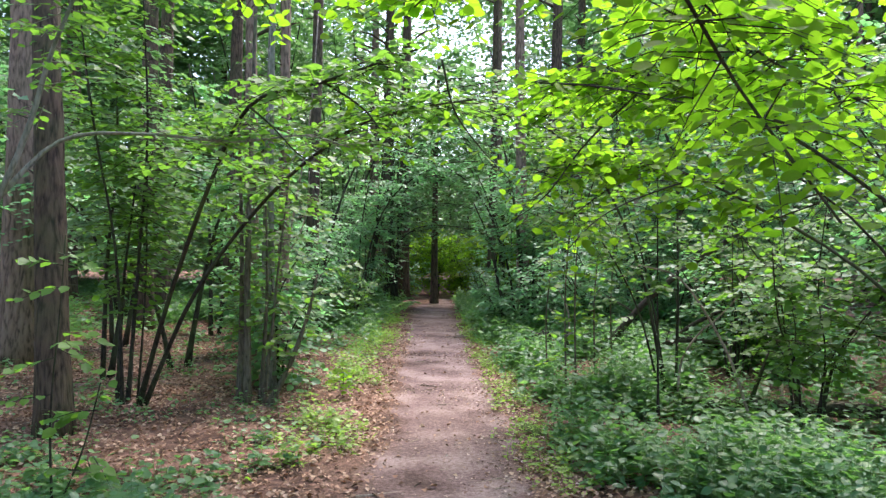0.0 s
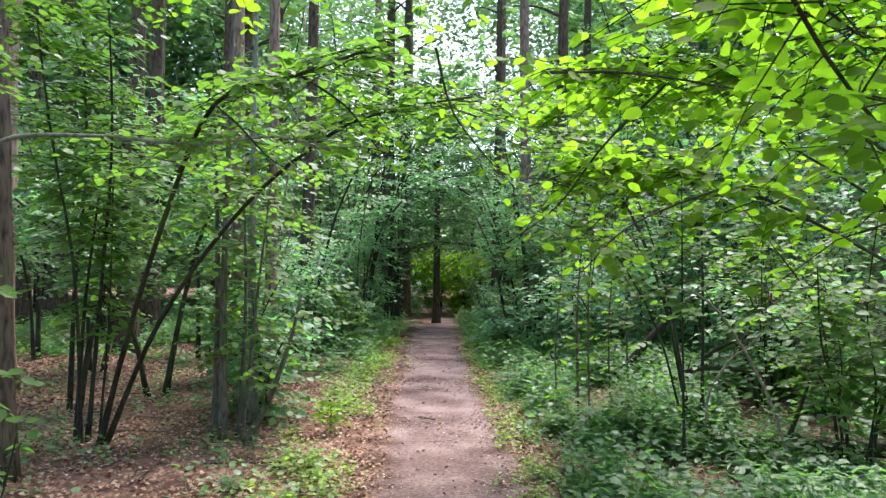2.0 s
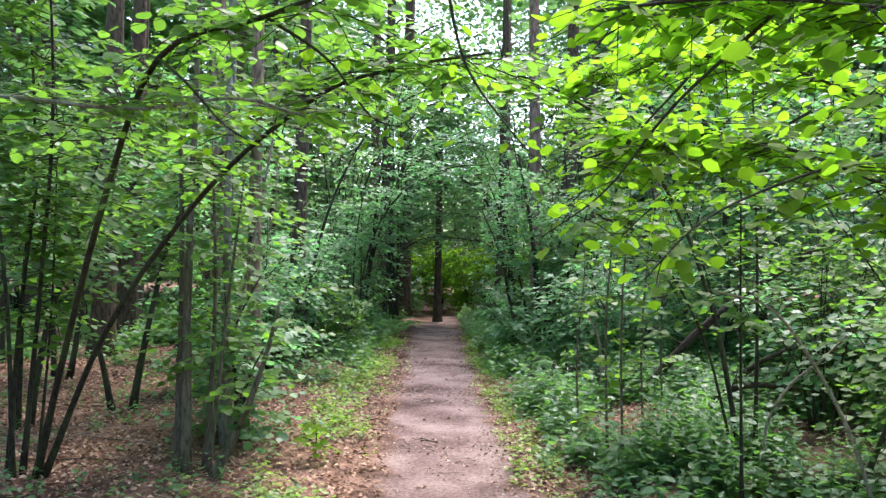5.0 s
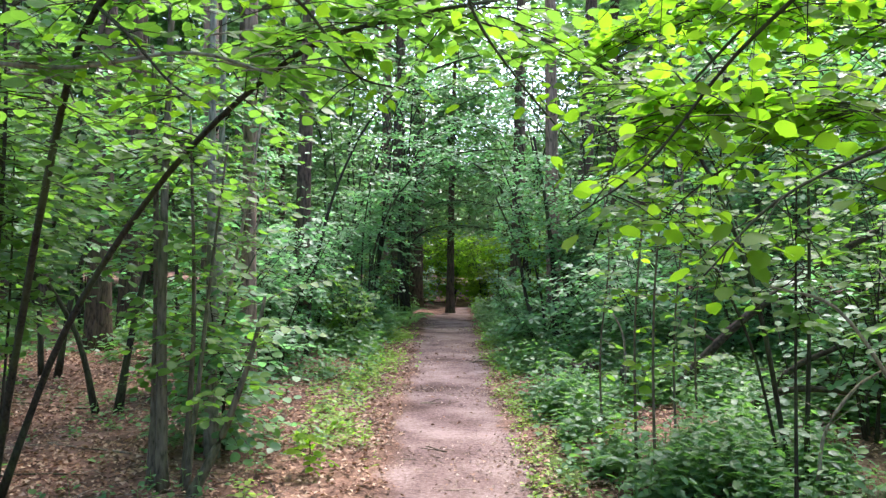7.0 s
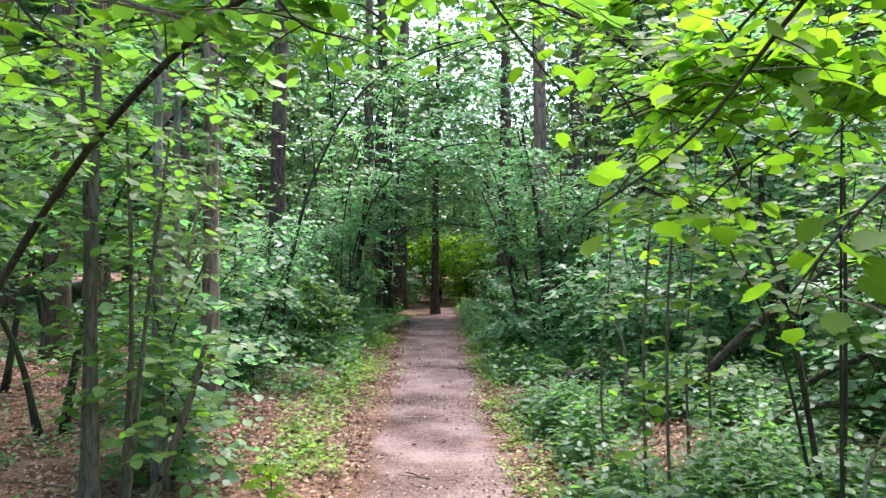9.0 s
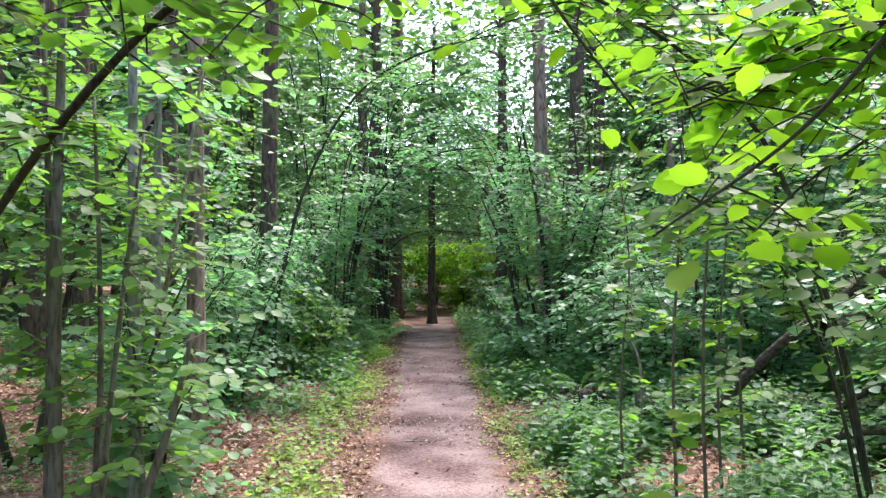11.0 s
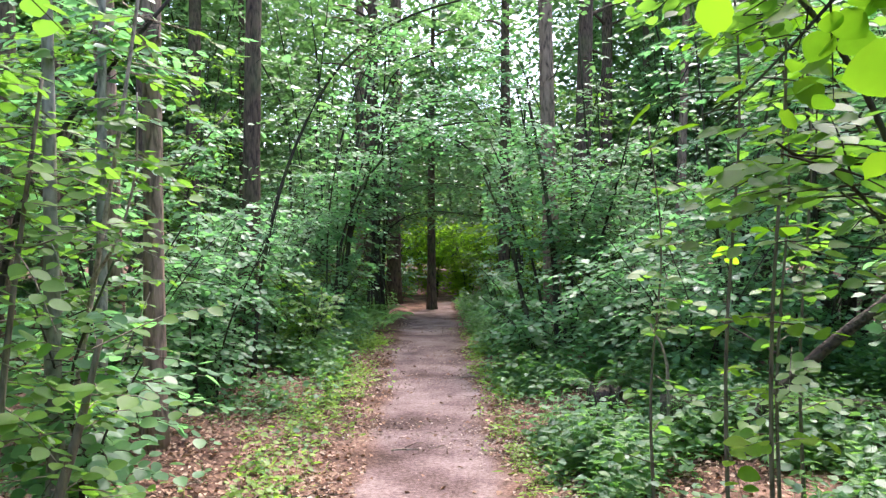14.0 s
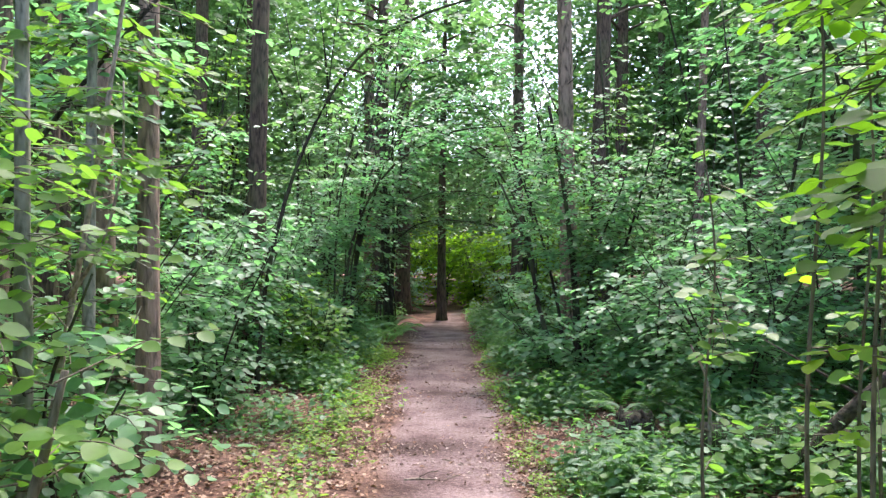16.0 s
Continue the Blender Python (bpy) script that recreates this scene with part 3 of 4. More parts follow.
shrub("hazel_bush", "old hazel stool with dark curving stems by the path", "shrub", 1.55, 15.6, [
    [(1.55, 15.6, 0.1), (1.5, 15.6, 1.2), (1.35, 15.5, 2.4), (1.1, 15.3, 3.6)], [(1.65, 15.6, 0.1), (1.85, 15.5, 1.0), (2.15, 15.3, 2.0), (2.4, 15.0, 3.2)],
    [(1.4, 15.7, 0.1), (1.3, 15.8, 1.0), (1.0, 15.9, 2.2), (0.6, 16.0, 3.2)], [(1.75, 15.7, 0.1), (1.75, 15.8, 1.5), (1.8, 16.0, 3.0)],
    [(1.3, 15.6, 0.1), (1.05, 15.6, 0.9), (0.85, 15.5, 1.8), (0.5, 15.4, 2.6)], [(1.6, 15.5, 0.1), (1.7, 15.4, 1.5), (2.0, 15.0, 2.6)]],
    0.06, 420, SHADE, HAZEL_BARK, 110, 0.45, (0.3, 0.8), 9, (0.06, 0.10), AREA)

VERGE = [(-1.95, 15.6, 1.6), (-2.0, 17.0, 1.5), (-2.1, 18.8, 1.7), (-2.2, 20.6, 1.7), (-2.2, 22.6, 1.9), (-1.4, 27.2, 1.8), (-2.6, 24.2, 2.0), (1.15, 14.6, 1.3), (1.1, 17.0, 1.5), (1.15, 18.8, 1.6), (1.1, 20.8, 1.7), (1.2, 22.8, 1.9), (1.1, 25.2, 2.0), (2.4, 13.9, 1.6), (-3.0, 14.0, 1.5)]
for k, (sx, sy, h) in enumerate(VERGE):
    shrub("maple_bush", "low leafy bush lining the path edge", "shrub", sx, sy, stems_from(gen, sx, sy, 9, h, 0.75), 0.01, 115, SHADE if k % 3 else HAZEL, HAZEL_BARK, 700 + k, 0.05, (0.25, 0.55), 9, (0.06, 0.11), AREA)

# young trees whose boughs close the view above the path
YOUNG = [(-4.2, 9.4, 5.0, 330), (-5.2, 12.2, 5.5, 380), (-4.4, 14.6, 6.0, 400), (-6.8, 13.6, 6.0, 400), (-7.6, 18.0, 6.5, 400), (-2.0, 18.6, 6.5, 520), (-2.9, 21.5, 7.0, 520), (-5.6, 20.5, 7.0, 420), (3.4, 14.2, 5.5, 420), (2.6, 17.8, 6.5, 520), (6.8, 10.4, 6.0, 420), (-3.6, 10.4, 4.6, 260), (6.8, 14.5, 6.5, 420), (2.6, 22.6, 7.0, 520), (5.6, 19.5, 7.0, 420), (-1.6, 22.8, 7.5, 480), (1.5, 24.8, 7.5, 480), (4.2, 6.6, 4.6, 380)]
def open_floor(x, y):
    """The bare litter floor to the left, with leaves high up only."""
    return x < -3 and y < 15


for k, (sx, sy, h, ns) in enumerate(YOUNG):
    shrub("young_tree", "young broadleaved tree with tiers of level green sprays", "tree", sx, sy, stems_from(gen, sx, sy, 2 if open_floor(sx, sy) else 5, h, 2.0), 0.04, int(ns * (0.28 if abs(sx) < 4.5 and sy > 13 else 0.5)), (CANOPY, HAZEL, SHADE)[k % 3], HAZEL_BARK, 130 + k, 0.52 if open_floor(sx, sy) else 0.28, (0.5, 1.1), 11, (0.08, 0.13), AREA)

# taller trees farther on, crowns meeting over the path; the out-of-view six at y < 8 are added to shade both sides
TALL = [(5.2, 15.0, 8.0), (7.4, 12.5, 7.5), (7.8, 18.0, 8.5), (7.8, 8.5, 6.5), (-9.6, 13.6, 8.0), (-8.5, 15.5, 8.0), (-10.5, 18.5, 8.5), (4.4, 13.4, 6.5), (-4.8, 4.4, 7.0), (-5.6, 7.2, 7.0), (-4.4, 1.6, 7.0), (-7.6, 5.4, 7.5), (4.9, 2.4, 7.0), (5.6, 5.4, 7.0), (-6.6, 26.5, 12.0), (6.8, 27.0, 12.0), (-12.0, 17.0, 10.0), (-1.4, 45.0, 16.0), (1.6, 46.0, 16.0), (0.2, 48.0, 16.0), (-4.5, 33.0, 12.0), (5.0, 34.0, 12.0), (-8.0, 30.0, 11.0), (8.5, 29.0, 11.0), (-3.6, 24.8, 9.0), (-12.5, 24.0, 9.0), (10.0, 22.0, 9.0), (-6.4, 30.0, 9.0), (6.6, 30.0, 9.5)]
for k, (sx, sy, h) in enumerate(TALL):
    shrub("broadleaf_tree", "slim broadleaved tree with a light green layered crown", "tree", sx, sy, stems_from(gen, sx, sy, 4, h, 2.6, 0.25), 0.06, 130 if sy < 8 else 260, (CANOPY, SHADE)[k % 2], HAZEL_BARK, 500 + k, 0.3, (0.6, 1.4), 13, (0.1, 0.17), "tall trees", tv=WIDE_V, tf=RHOMB_F, elev=(0.05, 0.3))

shrub("maple_bush", "leafy boughs arching low across the path", "shrub", -2.0, 18.2, [
    [(-2.0, 18.2, 0), (-1.8, 18.1, 1.8), (-1.2, 17.9, 3.0), (-0.2, 17.7, 3.6), (0.7, 17.6, 3.7)],
    [(-2.0, 18.3, 0), (-1.7, 18.5, 2.2), (-1.0, 18.8, 3.8), (0.1, 19.0, 4.6)],
    [(-2.1, 18.2, 0), (-2.0, 18.0, 2.4), (-1.5, 17.6, 4.2), (-0.8, 17.4, 5.4)]], 0.03, 170, SHADE, HAZEL_BARK, 610, 0.3, (0.4, 0.9), 10, (0.07, 0.11), AREA, bridge=True)
shrub("maple_bush", "leafy boughs arching low across the path", "shrub", 1.5, 20.0, [
    [(1.5, 20.0, 0), (1.3, 19.9, 2.0), (0.6, 19.7, 3.3), (-0.4, 19.5, 3.9), (-1.2, 19.4, 4.0)],
    [(1.5, 20.1, 0), (1.4, 20.4, 2.4), (0.8, 20.6, 4.2), (-0.2, 20.8, 5.2)],
    [(1.6, 20.0, 0), (1.6, 19.6, 2.6), (1.3, 19.2, 4.4), (0.8, 19.0, 5.6)]], 0.03, 170, SHADE, HAZEL_BARK, 611, 0.3, (0.4, 0.9), 10, (0.07, 0.11), AREA, bridge=True)

# boughs that meet over the far end of the path and leave a low green gate
GATE = [(-1.8, 22.2, 1), (1.7, 23.0, -1), (-1.9, 24.0, 1)]
for k, (sx, sy, d) in enumerate(GATE):
    st = []
    for j, top in enumerate((2.3, 2.9, 3.7, 4.7, 5.8)):
        st.append([(sx + 0.1 * j * d, sy, 0), (sx + 0.1 * d, sy + 0.1 * j, 0.6 * top), (sx + 0.7 * d, sy - 0.1 * j, 0.95 * top), (sx + (1.5 + 0.2 * j) * d, sy, 1.04 * top), (sx + (2.6 + 0.2 * j) * d, sy + 0.2, 0.98 * top)])
    shrub("maple_tree", "young maple with layered boughs meeting over the path", "tree", sx, sy, st, 0.03, 170, SHADE if k % 2 else CANOPY, HAZEL_BARK, 640 + k, 0.3, (0.5, 1.0), 11, (0.09, 0.15), AREA, bridge=True, tv=WIDE_V, tf=RHOMB_F)
shrub("maple_seedling", "small maple sapling with lobed green leaves in the litter", "sapling", -2.3, 4.5, [
    [(-2.3, 4.5, 0), (-2.32, 4.5, 0.6), (-2.25, 4.45, 1.2), (-2.2, 4.4, 1.65)],
    [(-2.28, 4.5, 0), (-2.1, 4.45, 0.4), (-1.98, 4.4, 0.8)]], 0.008, 16, HAZEL, HAZEL_BARK, 660, 0.4, (0.2, 0.4), 8, (0.06, 0.1), AREA)

shrub("maple_seedling", "bright yellow-green seedling standing in brown leaf litter", "sapling", -1.11, 8.35, [
    [(-1.11, 8.35, 0), (-1.1, 8.35, 0.15), (-1.11, 8.34, 0.32)]], 0.005, 9, LIME, HAZEL_BARK, 661, 0.3, (0.08, 0.18), 5, (0.05, 0.09), AREA)

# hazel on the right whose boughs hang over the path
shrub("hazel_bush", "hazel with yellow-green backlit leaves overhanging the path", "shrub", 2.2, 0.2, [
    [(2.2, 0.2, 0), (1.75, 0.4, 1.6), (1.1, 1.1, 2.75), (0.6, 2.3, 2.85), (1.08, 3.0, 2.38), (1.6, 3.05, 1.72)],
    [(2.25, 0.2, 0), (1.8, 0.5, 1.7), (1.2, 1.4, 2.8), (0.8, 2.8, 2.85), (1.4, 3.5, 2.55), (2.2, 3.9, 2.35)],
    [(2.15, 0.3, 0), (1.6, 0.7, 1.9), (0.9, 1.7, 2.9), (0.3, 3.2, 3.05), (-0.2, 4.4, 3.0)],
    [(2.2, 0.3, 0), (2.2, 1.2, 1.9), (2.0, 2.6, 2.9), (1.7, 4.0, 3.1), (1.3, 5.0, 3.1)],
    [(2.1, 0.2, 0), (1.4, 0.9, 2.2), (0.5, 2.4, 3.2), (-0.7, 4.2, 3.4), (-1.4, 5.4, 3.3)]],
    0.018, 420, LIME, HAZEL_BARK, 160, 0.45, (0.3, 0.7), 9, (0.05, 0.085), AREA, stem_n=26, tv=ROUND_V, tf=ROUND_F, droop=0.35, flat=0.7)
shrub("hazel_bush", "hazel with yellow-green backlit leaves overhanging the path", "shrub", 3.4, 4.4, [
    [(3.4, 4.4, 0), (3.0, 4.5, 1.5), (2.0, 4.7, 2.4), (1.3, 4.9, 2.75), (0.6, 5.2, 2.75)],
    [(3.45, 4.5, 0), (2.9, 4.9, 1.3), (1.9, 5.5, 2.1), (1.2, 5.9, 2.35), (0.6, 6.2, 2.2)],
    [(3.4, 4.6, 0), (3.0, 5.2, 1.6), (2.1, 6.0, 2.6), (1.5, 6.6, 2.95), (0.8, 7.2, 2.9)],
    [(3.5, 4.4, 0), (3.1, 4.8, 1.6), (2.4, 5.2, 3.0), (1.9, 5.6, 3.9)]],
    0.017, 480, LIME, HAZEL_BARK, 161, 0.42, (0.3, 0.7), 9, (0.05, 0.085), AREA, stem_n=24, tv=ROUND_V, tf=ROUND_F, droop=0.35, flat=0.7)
shrub("hazel_bush", "hazel with yellow-green backlit leaves above the path edge", "shrub", 2.3, 8.0, [
    [(2.3, 8.0, 0.1), (2.0, 7.9, 1.4), (1.5, 7.7, 2.4), (0.8, 7.5, 2.9), (0.1, 7.4, 3.1)],
    [(2.35, 8.1, 0.1), (2.1, 8.3, 1.6), (1.7, 8.5, 2.7), (1.0, 8.8, 3.3)],
    [(2.25, 8.0, 0.1), (1.9, 7.7, 1.1), (1.4, 7.3, 1.8), (0.95, 7.0, 2.0)],
    [(2.4, 8.0, 0.1), (2.4, 8.0, 1.6), (2.3, 7.9, 3.4)],
    [(2.0, 7.2, 0.1), (1.98, 7.2, 1.2), (1.95, 7.15, 2.6)]],
    0.02, 210, HAZEL, HAZEL_BARK, 162, 0.52, (0.3, 0.7), 9, (0.05, 0.085), AREA, stem_n=22, tv=ROUND_V, tf=ROUND_F)
for k, (sx, sy, h) in enumerate([(1.32, 8.35, 3.4), (1.36, 7.95, 3.6), (1.7, 8.7, 3.0), (1.25, 9.4, 2.4), (1.95, 9.0, 3.2)]):
    z0 = float(ground_z(sx, sy))
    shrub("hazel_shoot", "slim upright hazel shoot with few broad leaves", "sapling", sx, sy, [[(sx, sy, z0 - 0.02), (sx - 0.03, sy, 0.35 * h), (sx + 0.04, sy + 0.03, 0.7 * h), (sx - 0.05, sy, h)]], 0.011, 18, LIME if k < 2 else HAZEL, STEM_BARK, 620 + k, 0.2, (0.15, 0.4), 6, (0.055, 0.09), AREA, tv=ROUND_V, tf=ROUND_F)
# bough of a sapling that arches across farther along
shrub("sapling", "thin sapling bent in an arch over the path", "tree", -2.4, 14.4, [
    [(-2.4, 14.4, 0), (-2.3, 14.4, 1.3), (-1.95, 14.4, 2.7), (-1.35, 14.4, 3.85), (-0.5, 14.3, 4.45), (0.8, 14.2, 4.75), (2.0, 14.0, 4.7)]], 0.03, 90, CANOPY, HAZEL_BARK, 163, 0.3, (0.4, 0.9), 10, (0.06, 0.1), AREA, stem_n=26, bridge=True)


# ---- fallen wood ----
def log(name, label, pts, r0, r1, mat, seed, stubs=3):
    rng = np.random.default_rng(seed)
    ln = spline(pts, 16)
    base = ln[0]
    root = thing(name, base, label, "log")
    part("bole", tube("bole", ln - base, r0, r1, mat, 11, 0.08, rng), root)
    for k in range(stubs):
        s = ln[rng.integers(3, 14)] - base
        e = s + rng.normal(0, 0.18, 3) + [0, 0, 0.15]
        part("branch_stub", tube("branch_stub", spline([s, e], 4), r1 * 0.4, r1 * 0.15, mat, 6), root)


log("fallen_log", "rotting mossy log lying among herbs", [(1.75, 11.1, 0.36), (2.6, 10.8, 0.42), (3.5, 10.5, 0.43), (5.2, 10.0, 0.42)], 0.135, 0.085, DEAD_WOOD, 1)
log("fallen_log", "thin dark log on the ground under bushes", [(1.9, 11.0, 0.24), (3.0, 10.6, 0.27), (4.6, 10.2, 0.27)], 0.055, 0.04, DEAD_WOOD, 2)
log("fallen_log", "dark mossy log half hidden by bushes", [(2.35, 7.6, 0.12), (3.1, 7.3, 0.18), (4.5, 7.0, 0.18)], 0.085, 0.065, DEAD_WOOD, 3)
log("fallen_branch", "mossy bough leaning up from a fallen log", [(2.15, 10.5, 0.3), (2.6, 10.2, 0.95), (3.1, 9.95, 1.45), (3.8, 9.6, 2.0)], 0.05, 0.03, DEAD_WOOD, 4)
log("fallen_branch", "mossy bough leaning up from a fallen log", [(2.75, 9.9, 0.3), (3.05, 9.7, 0.7), (3.5, 9.4, 1.0)], 0.035, 0.02, DEAD_WOOD, 5)
log("fallen_branch", "bent mossy branch lying on herbs", [(2.3, 9.2, 0.2), (2.45, 9.0, 0.5), (2.75, 8.9, 0.62), (3.3, 8.8, 0.6)], 0.04, 0.02, DEAD_WOOD, 6)
log("dead_branch", "dry pale stem bent over the herbs", [(2.75, 6.9, 0.1), (2.6, 6.95, 0.6), (2.38, 7.0, 1.05), (2.1, 7.0, 1.4), (1.75, 7.0, 1.5)], 0.016, 0.007, DRY_STICK, 7, 2)
log("dead_branch", "forked pale dead branch caught among the herbs", [(2.3, 7.6, 0.25), (2.33, 7.57, 0.58), (2.5, 7.55, 0.85), (2.64, 7.5, 0.98), (2.8, 7.4, 1.2)], 0.013, 0.006, DRY_STICK, 17, 3)
log("dead_branch", "dry pale stem bent over the herbs", [(1.75, 10.9, 0.24), (1.7, 10.8, 0.8), (1.55, 10.7, 1.1)], 0.016, 0.006, DRY_STICK, 8, 1)


def stump(x, y, r, h):
    rng = np.random.default_rng(9)
    base = np.array([x, y, float(ground_z(x, y))])
    root = thing("tree_stump", base, "dark rotten tree stump with jagged rim", "stump")
    ln = np.stack([np.zeros(9), np.zeros(9), np.linspace(-0.04, h, 9)], 1)
    part("bole", tube("bole", ln, r * 1.15, r * 0.85, DEAD_WOOD, 16, 0.09, rng, 1.0, 0.35), root)
    for k in range(9):
        a = k * 0.7 + rng.uniform(0, 0.4)
        s = np.array([r * 0.7 * math.cos(a), r * 0.7 * math.sin(a), h - 0.04])
        part("splinter", tube("splinter", spline([s, s + [rng.normal(0, 0.02), rng.normal(0, 0.02), rng.uniform(0.02, 0.11)]], 4), rng.uniform(0.03, 0.06), 0.012, DEAD_WOOD, 5), root)


stump(1.45, 11.9, 0.17, 0.26)

stick_rng = np.random.default_rng(21)
STICKS = [(-0.55, 4.9, 1.1, 0.5), (-0.45, 11.2, 0.35, 0.2), (0.1, 14.6, 0.7, 0.05), (-0.1, 9.1, 0.25, 2.4), (-1.9, 6.9, 0.8, 0.3), (-2.6, 8.7, 0.9, 2.8), (-1.5, 9.9, 0.9, 0.2), (-2.9, 9.8, 0.8, 1.2), (1.2, 7.4, 0.9, 0.4), (1.6, 8.6, 0.9, 0.7), (-1.1, 7.6, 0.6, 2.0), (-3.6, 7.9, 1.0, 0.1), (-2.2, 6.4, 0.7, 1.7), (-4.3, 8.6, 1.1, 0.5), (-3.9, 10.6, 1.0, 2.9)]
for x, y, le, a in STICKS:
    z = float(ground_z(x, y)) + 0.012
    base = np.array([x, y, z])
    e = np.array([le * math.cos(a), le * math.sin(a), 0])
    pts = [base * 0, e * 0.35 + stick_rng.normal(0, 0.02, 3) * [1, 1, 0.3], e * 0.7 + stick_rng.normal(0, 0.03, 3) * [1, 1, 0.3], e]
    for q in pts:
        q[2] += float(ground_z(x + q[0], y + q[1])) + 0.016 - z
    root = thing("fallen_stick", base, "thin dry stick lying on the forest floor", "stick", "sticks on the ground")
    part("shaft", tube("shaft", spline(pts, 9), 0.009, 0.004, DRY_STICK if stick_rng.random() < 0.5 else DEAD_WOOD, 6), root)
    m = pts[1]
    part("side_twig", tube("side_twig", spline([m, m + [0.08 * math.cos(a + 0.8), 0.08 * math.sin(a + 0.8), 0.01], m + [0.18 * math.cos(a + 0.7), 0.18 * math.sin(a + 0.7), 0.02]], 4), 0.004, 0.002, DEAD_WOOD, 4), root)


# ---- ferns ----
def fern(x, y, fronds, size, seed):
    rng = np.random.default_rng(seed)
    base = np.array([x, y, float(ground_z(x, y))])
    root = thing("fern", base, "green fern with feathered fronds", "fern", "ferns")
    for k in range(fronds):
        a = k * 6.283 / fronds + rng.uniform(-0.3, 0.3)
        L = size * rng.uniform(0.8, 1.1)
        ln = spline([(0, 0, 0), (0.3 * L * math.cos(a), 0.3 * L * math.sin(a), 0.4 * L), (0.7 * L * math.cos(a), 0.7 * L * math.sin(a), 0.55 * L), (L * math.cos(a), L * math.sin(a), 0.42 * L)], 24)
        t = np.linspace(0, 1, 24)[3:]
        p = np.repeat(ln[3:], 2, 0)
        sg = np.tile([1.0, -1.0], len(t))
        d = np.stack([np.cos(a + sg * 1.25), np.sin(a + sg * 1.25), np.full(len(sg), -0.1)], 1)
        s = np.repeat(0.26 * L * (np.sin(np.pi * np.clip(t * 0.95 + 0.05, 0, 1)) ** 0.8 + 0.05), 2)
        v, f = leaf_arrays(p, d, np.tile([0, 0, 1.0], (len(p), 1)), s, THIN_V * [1, 0.8, 1], RHOMB_F)
        part("frond", make_mesh("frond", v, f, HERB), root)


for k, (fx, fy, n, s) in enumerate([(1.35, 10.6, 6, 0.5), (1.5, 12.6, 6, 0.45), (-2.3, 8.9, 5, 0.35), (-1.2, 20.4, 7, 0.6), (-1.8, 20.0, 7, 0.6), (-1.5, 21.2, 7, 0.65), (-2.3, 20.8, 7, 0.6), (-1.3, 19.4, 7, 0.55), (1.25, 8.3, 5, 0.4)]):
    fern(fx, fy, n, s, 300 + k)


# ---- herbs, litter ----
def herbs(name, label, pts, height, leaves, size, mat, seed, tv=LEAF_V, tf=LEAF_F, stalk=True):
    """Low plants: a stalk each with leaves in turning pairs."""
    rng = np.random.default_rng(seed)
    m = len(pts)
    h = rng.uniform(height[0], height[1], m)
    z = ground_z(pts[:, 0], pts[:, 1])
    lean = rng.normal(0, 0.12, (m, 2))
    t = (np.arange(leaves)[None] + rng.uniform(0.3, 1.0, (m, leaves))) / leaves
    a = rng.uniform(0, 6.28, m)[:, None] + np.arange(leaves)[None] * 2.4 + rng.normal(0, 0.3, (m, leaves))
    p = np.stack([pts[:, :1] + lean[:, :1] * t * h[:, None], pts[:, 1:2] + lean[:, 1:] * t * h[:, None], z[:, None] + h[:, None] * t], -1)
    d = np.stack([np.cos(a), np.sin(a), rng.normal(0.05, 0.3, a.shape)], -1)
    p = p + d * 0.02
    n = np.stack([rng.normal(0, 0.3, a.shape), rng.normal(0, 0.3, a.shape), np.ones(a.shape)], -1)
    s = rng.uniform(size[0], size[1], a.shape) * (1.1 - 0.4 * t)
    v, f = leaf_arrays(p.reshape(-1, 3), d.reshape(-1, 3), n.reshape(-1, 3), s.reshape(-1), tv, tf)
    if stalk:
        b = np.stack([pts[:, 0], pts[:, 1], z - 0.01], 1)
        top = b + np.stack([lean[:, 0] * h, lean[:, 1] * h, h], 1)
        v2, f2 = twig_arrays(np.stack([b, (b + top) / 2, top], 1), 0.0018)
        f = np.vstack([f, f2 + len(v)])
        v = np.vstack([v, v2])
    tagged(new(name, make_mesh(name, v, f, mat)), label, "undergrowth", kind="stuff")


def scatter(rng, n, x0, x1, y0, y1, keep=None, even=False):
    """Points in clumps over a rectangle."""
    p = np.stack([rng.uniform(x0, x1, n * 3), rng.uniform(y0, y1, n * 3)], 1)
    w = 0.38 + 0.42 * np.sin(p[:, 0] * 3.1 + 1.3 * np.sin(p[:, 1] * 1.7)) + 0.42 * np.sin(p[:, 1] * 2.3 + p[:, 0] * 1.1) + 0.2 * np.sin(p[:, 0] * 7.3 - p[:, 1] * 5.9)
    if even:
        w = 0.75 + 0.25 * np.sin(p[:, 0] * 1.9 + 2 * np.sin(p[:, 1] * 1.1))
    if keep is not None:
        w = w * keep(p[:, 0], p[:, 1])
    p = p[rng.random(len(p)) < w]
    return p[:n]


hr = np.random.default_rng(91)
off = lambda x, y: x - path_mid(y)
right_edge = lambda x, y: smooth01(0.78, 1.4, off(x, y)) * (1 - 0.45 * ((x > 1.4) & (y > 8.0) & (y < 11.6))) * (1 - 0.8 * ((x > 2.1) & (y > 5.6) & (y < 8.0)))
herbs("nettle_herbs", "dense green herbs along the path edge", scatter(hr, 4900, 0.4, 4.2, 0.5, 12.5, right_edge), (0.12, 0.5), 10, (0.05, 0.11), HERB, 1)
herbs("low_herbs", "low ground herbs under the bushes", scatter(hr, 3300, 0.3, 6.0, 0, 20, lambda x, y: smooth01(0.68, 1.15, off(x, y)) * (1 - 0.6 * ((x > 1.4) & (y > 8.0) & (y < 11.6)))), (0.05, 0.22), 7, (0.045, 0.08), HERB, 2)
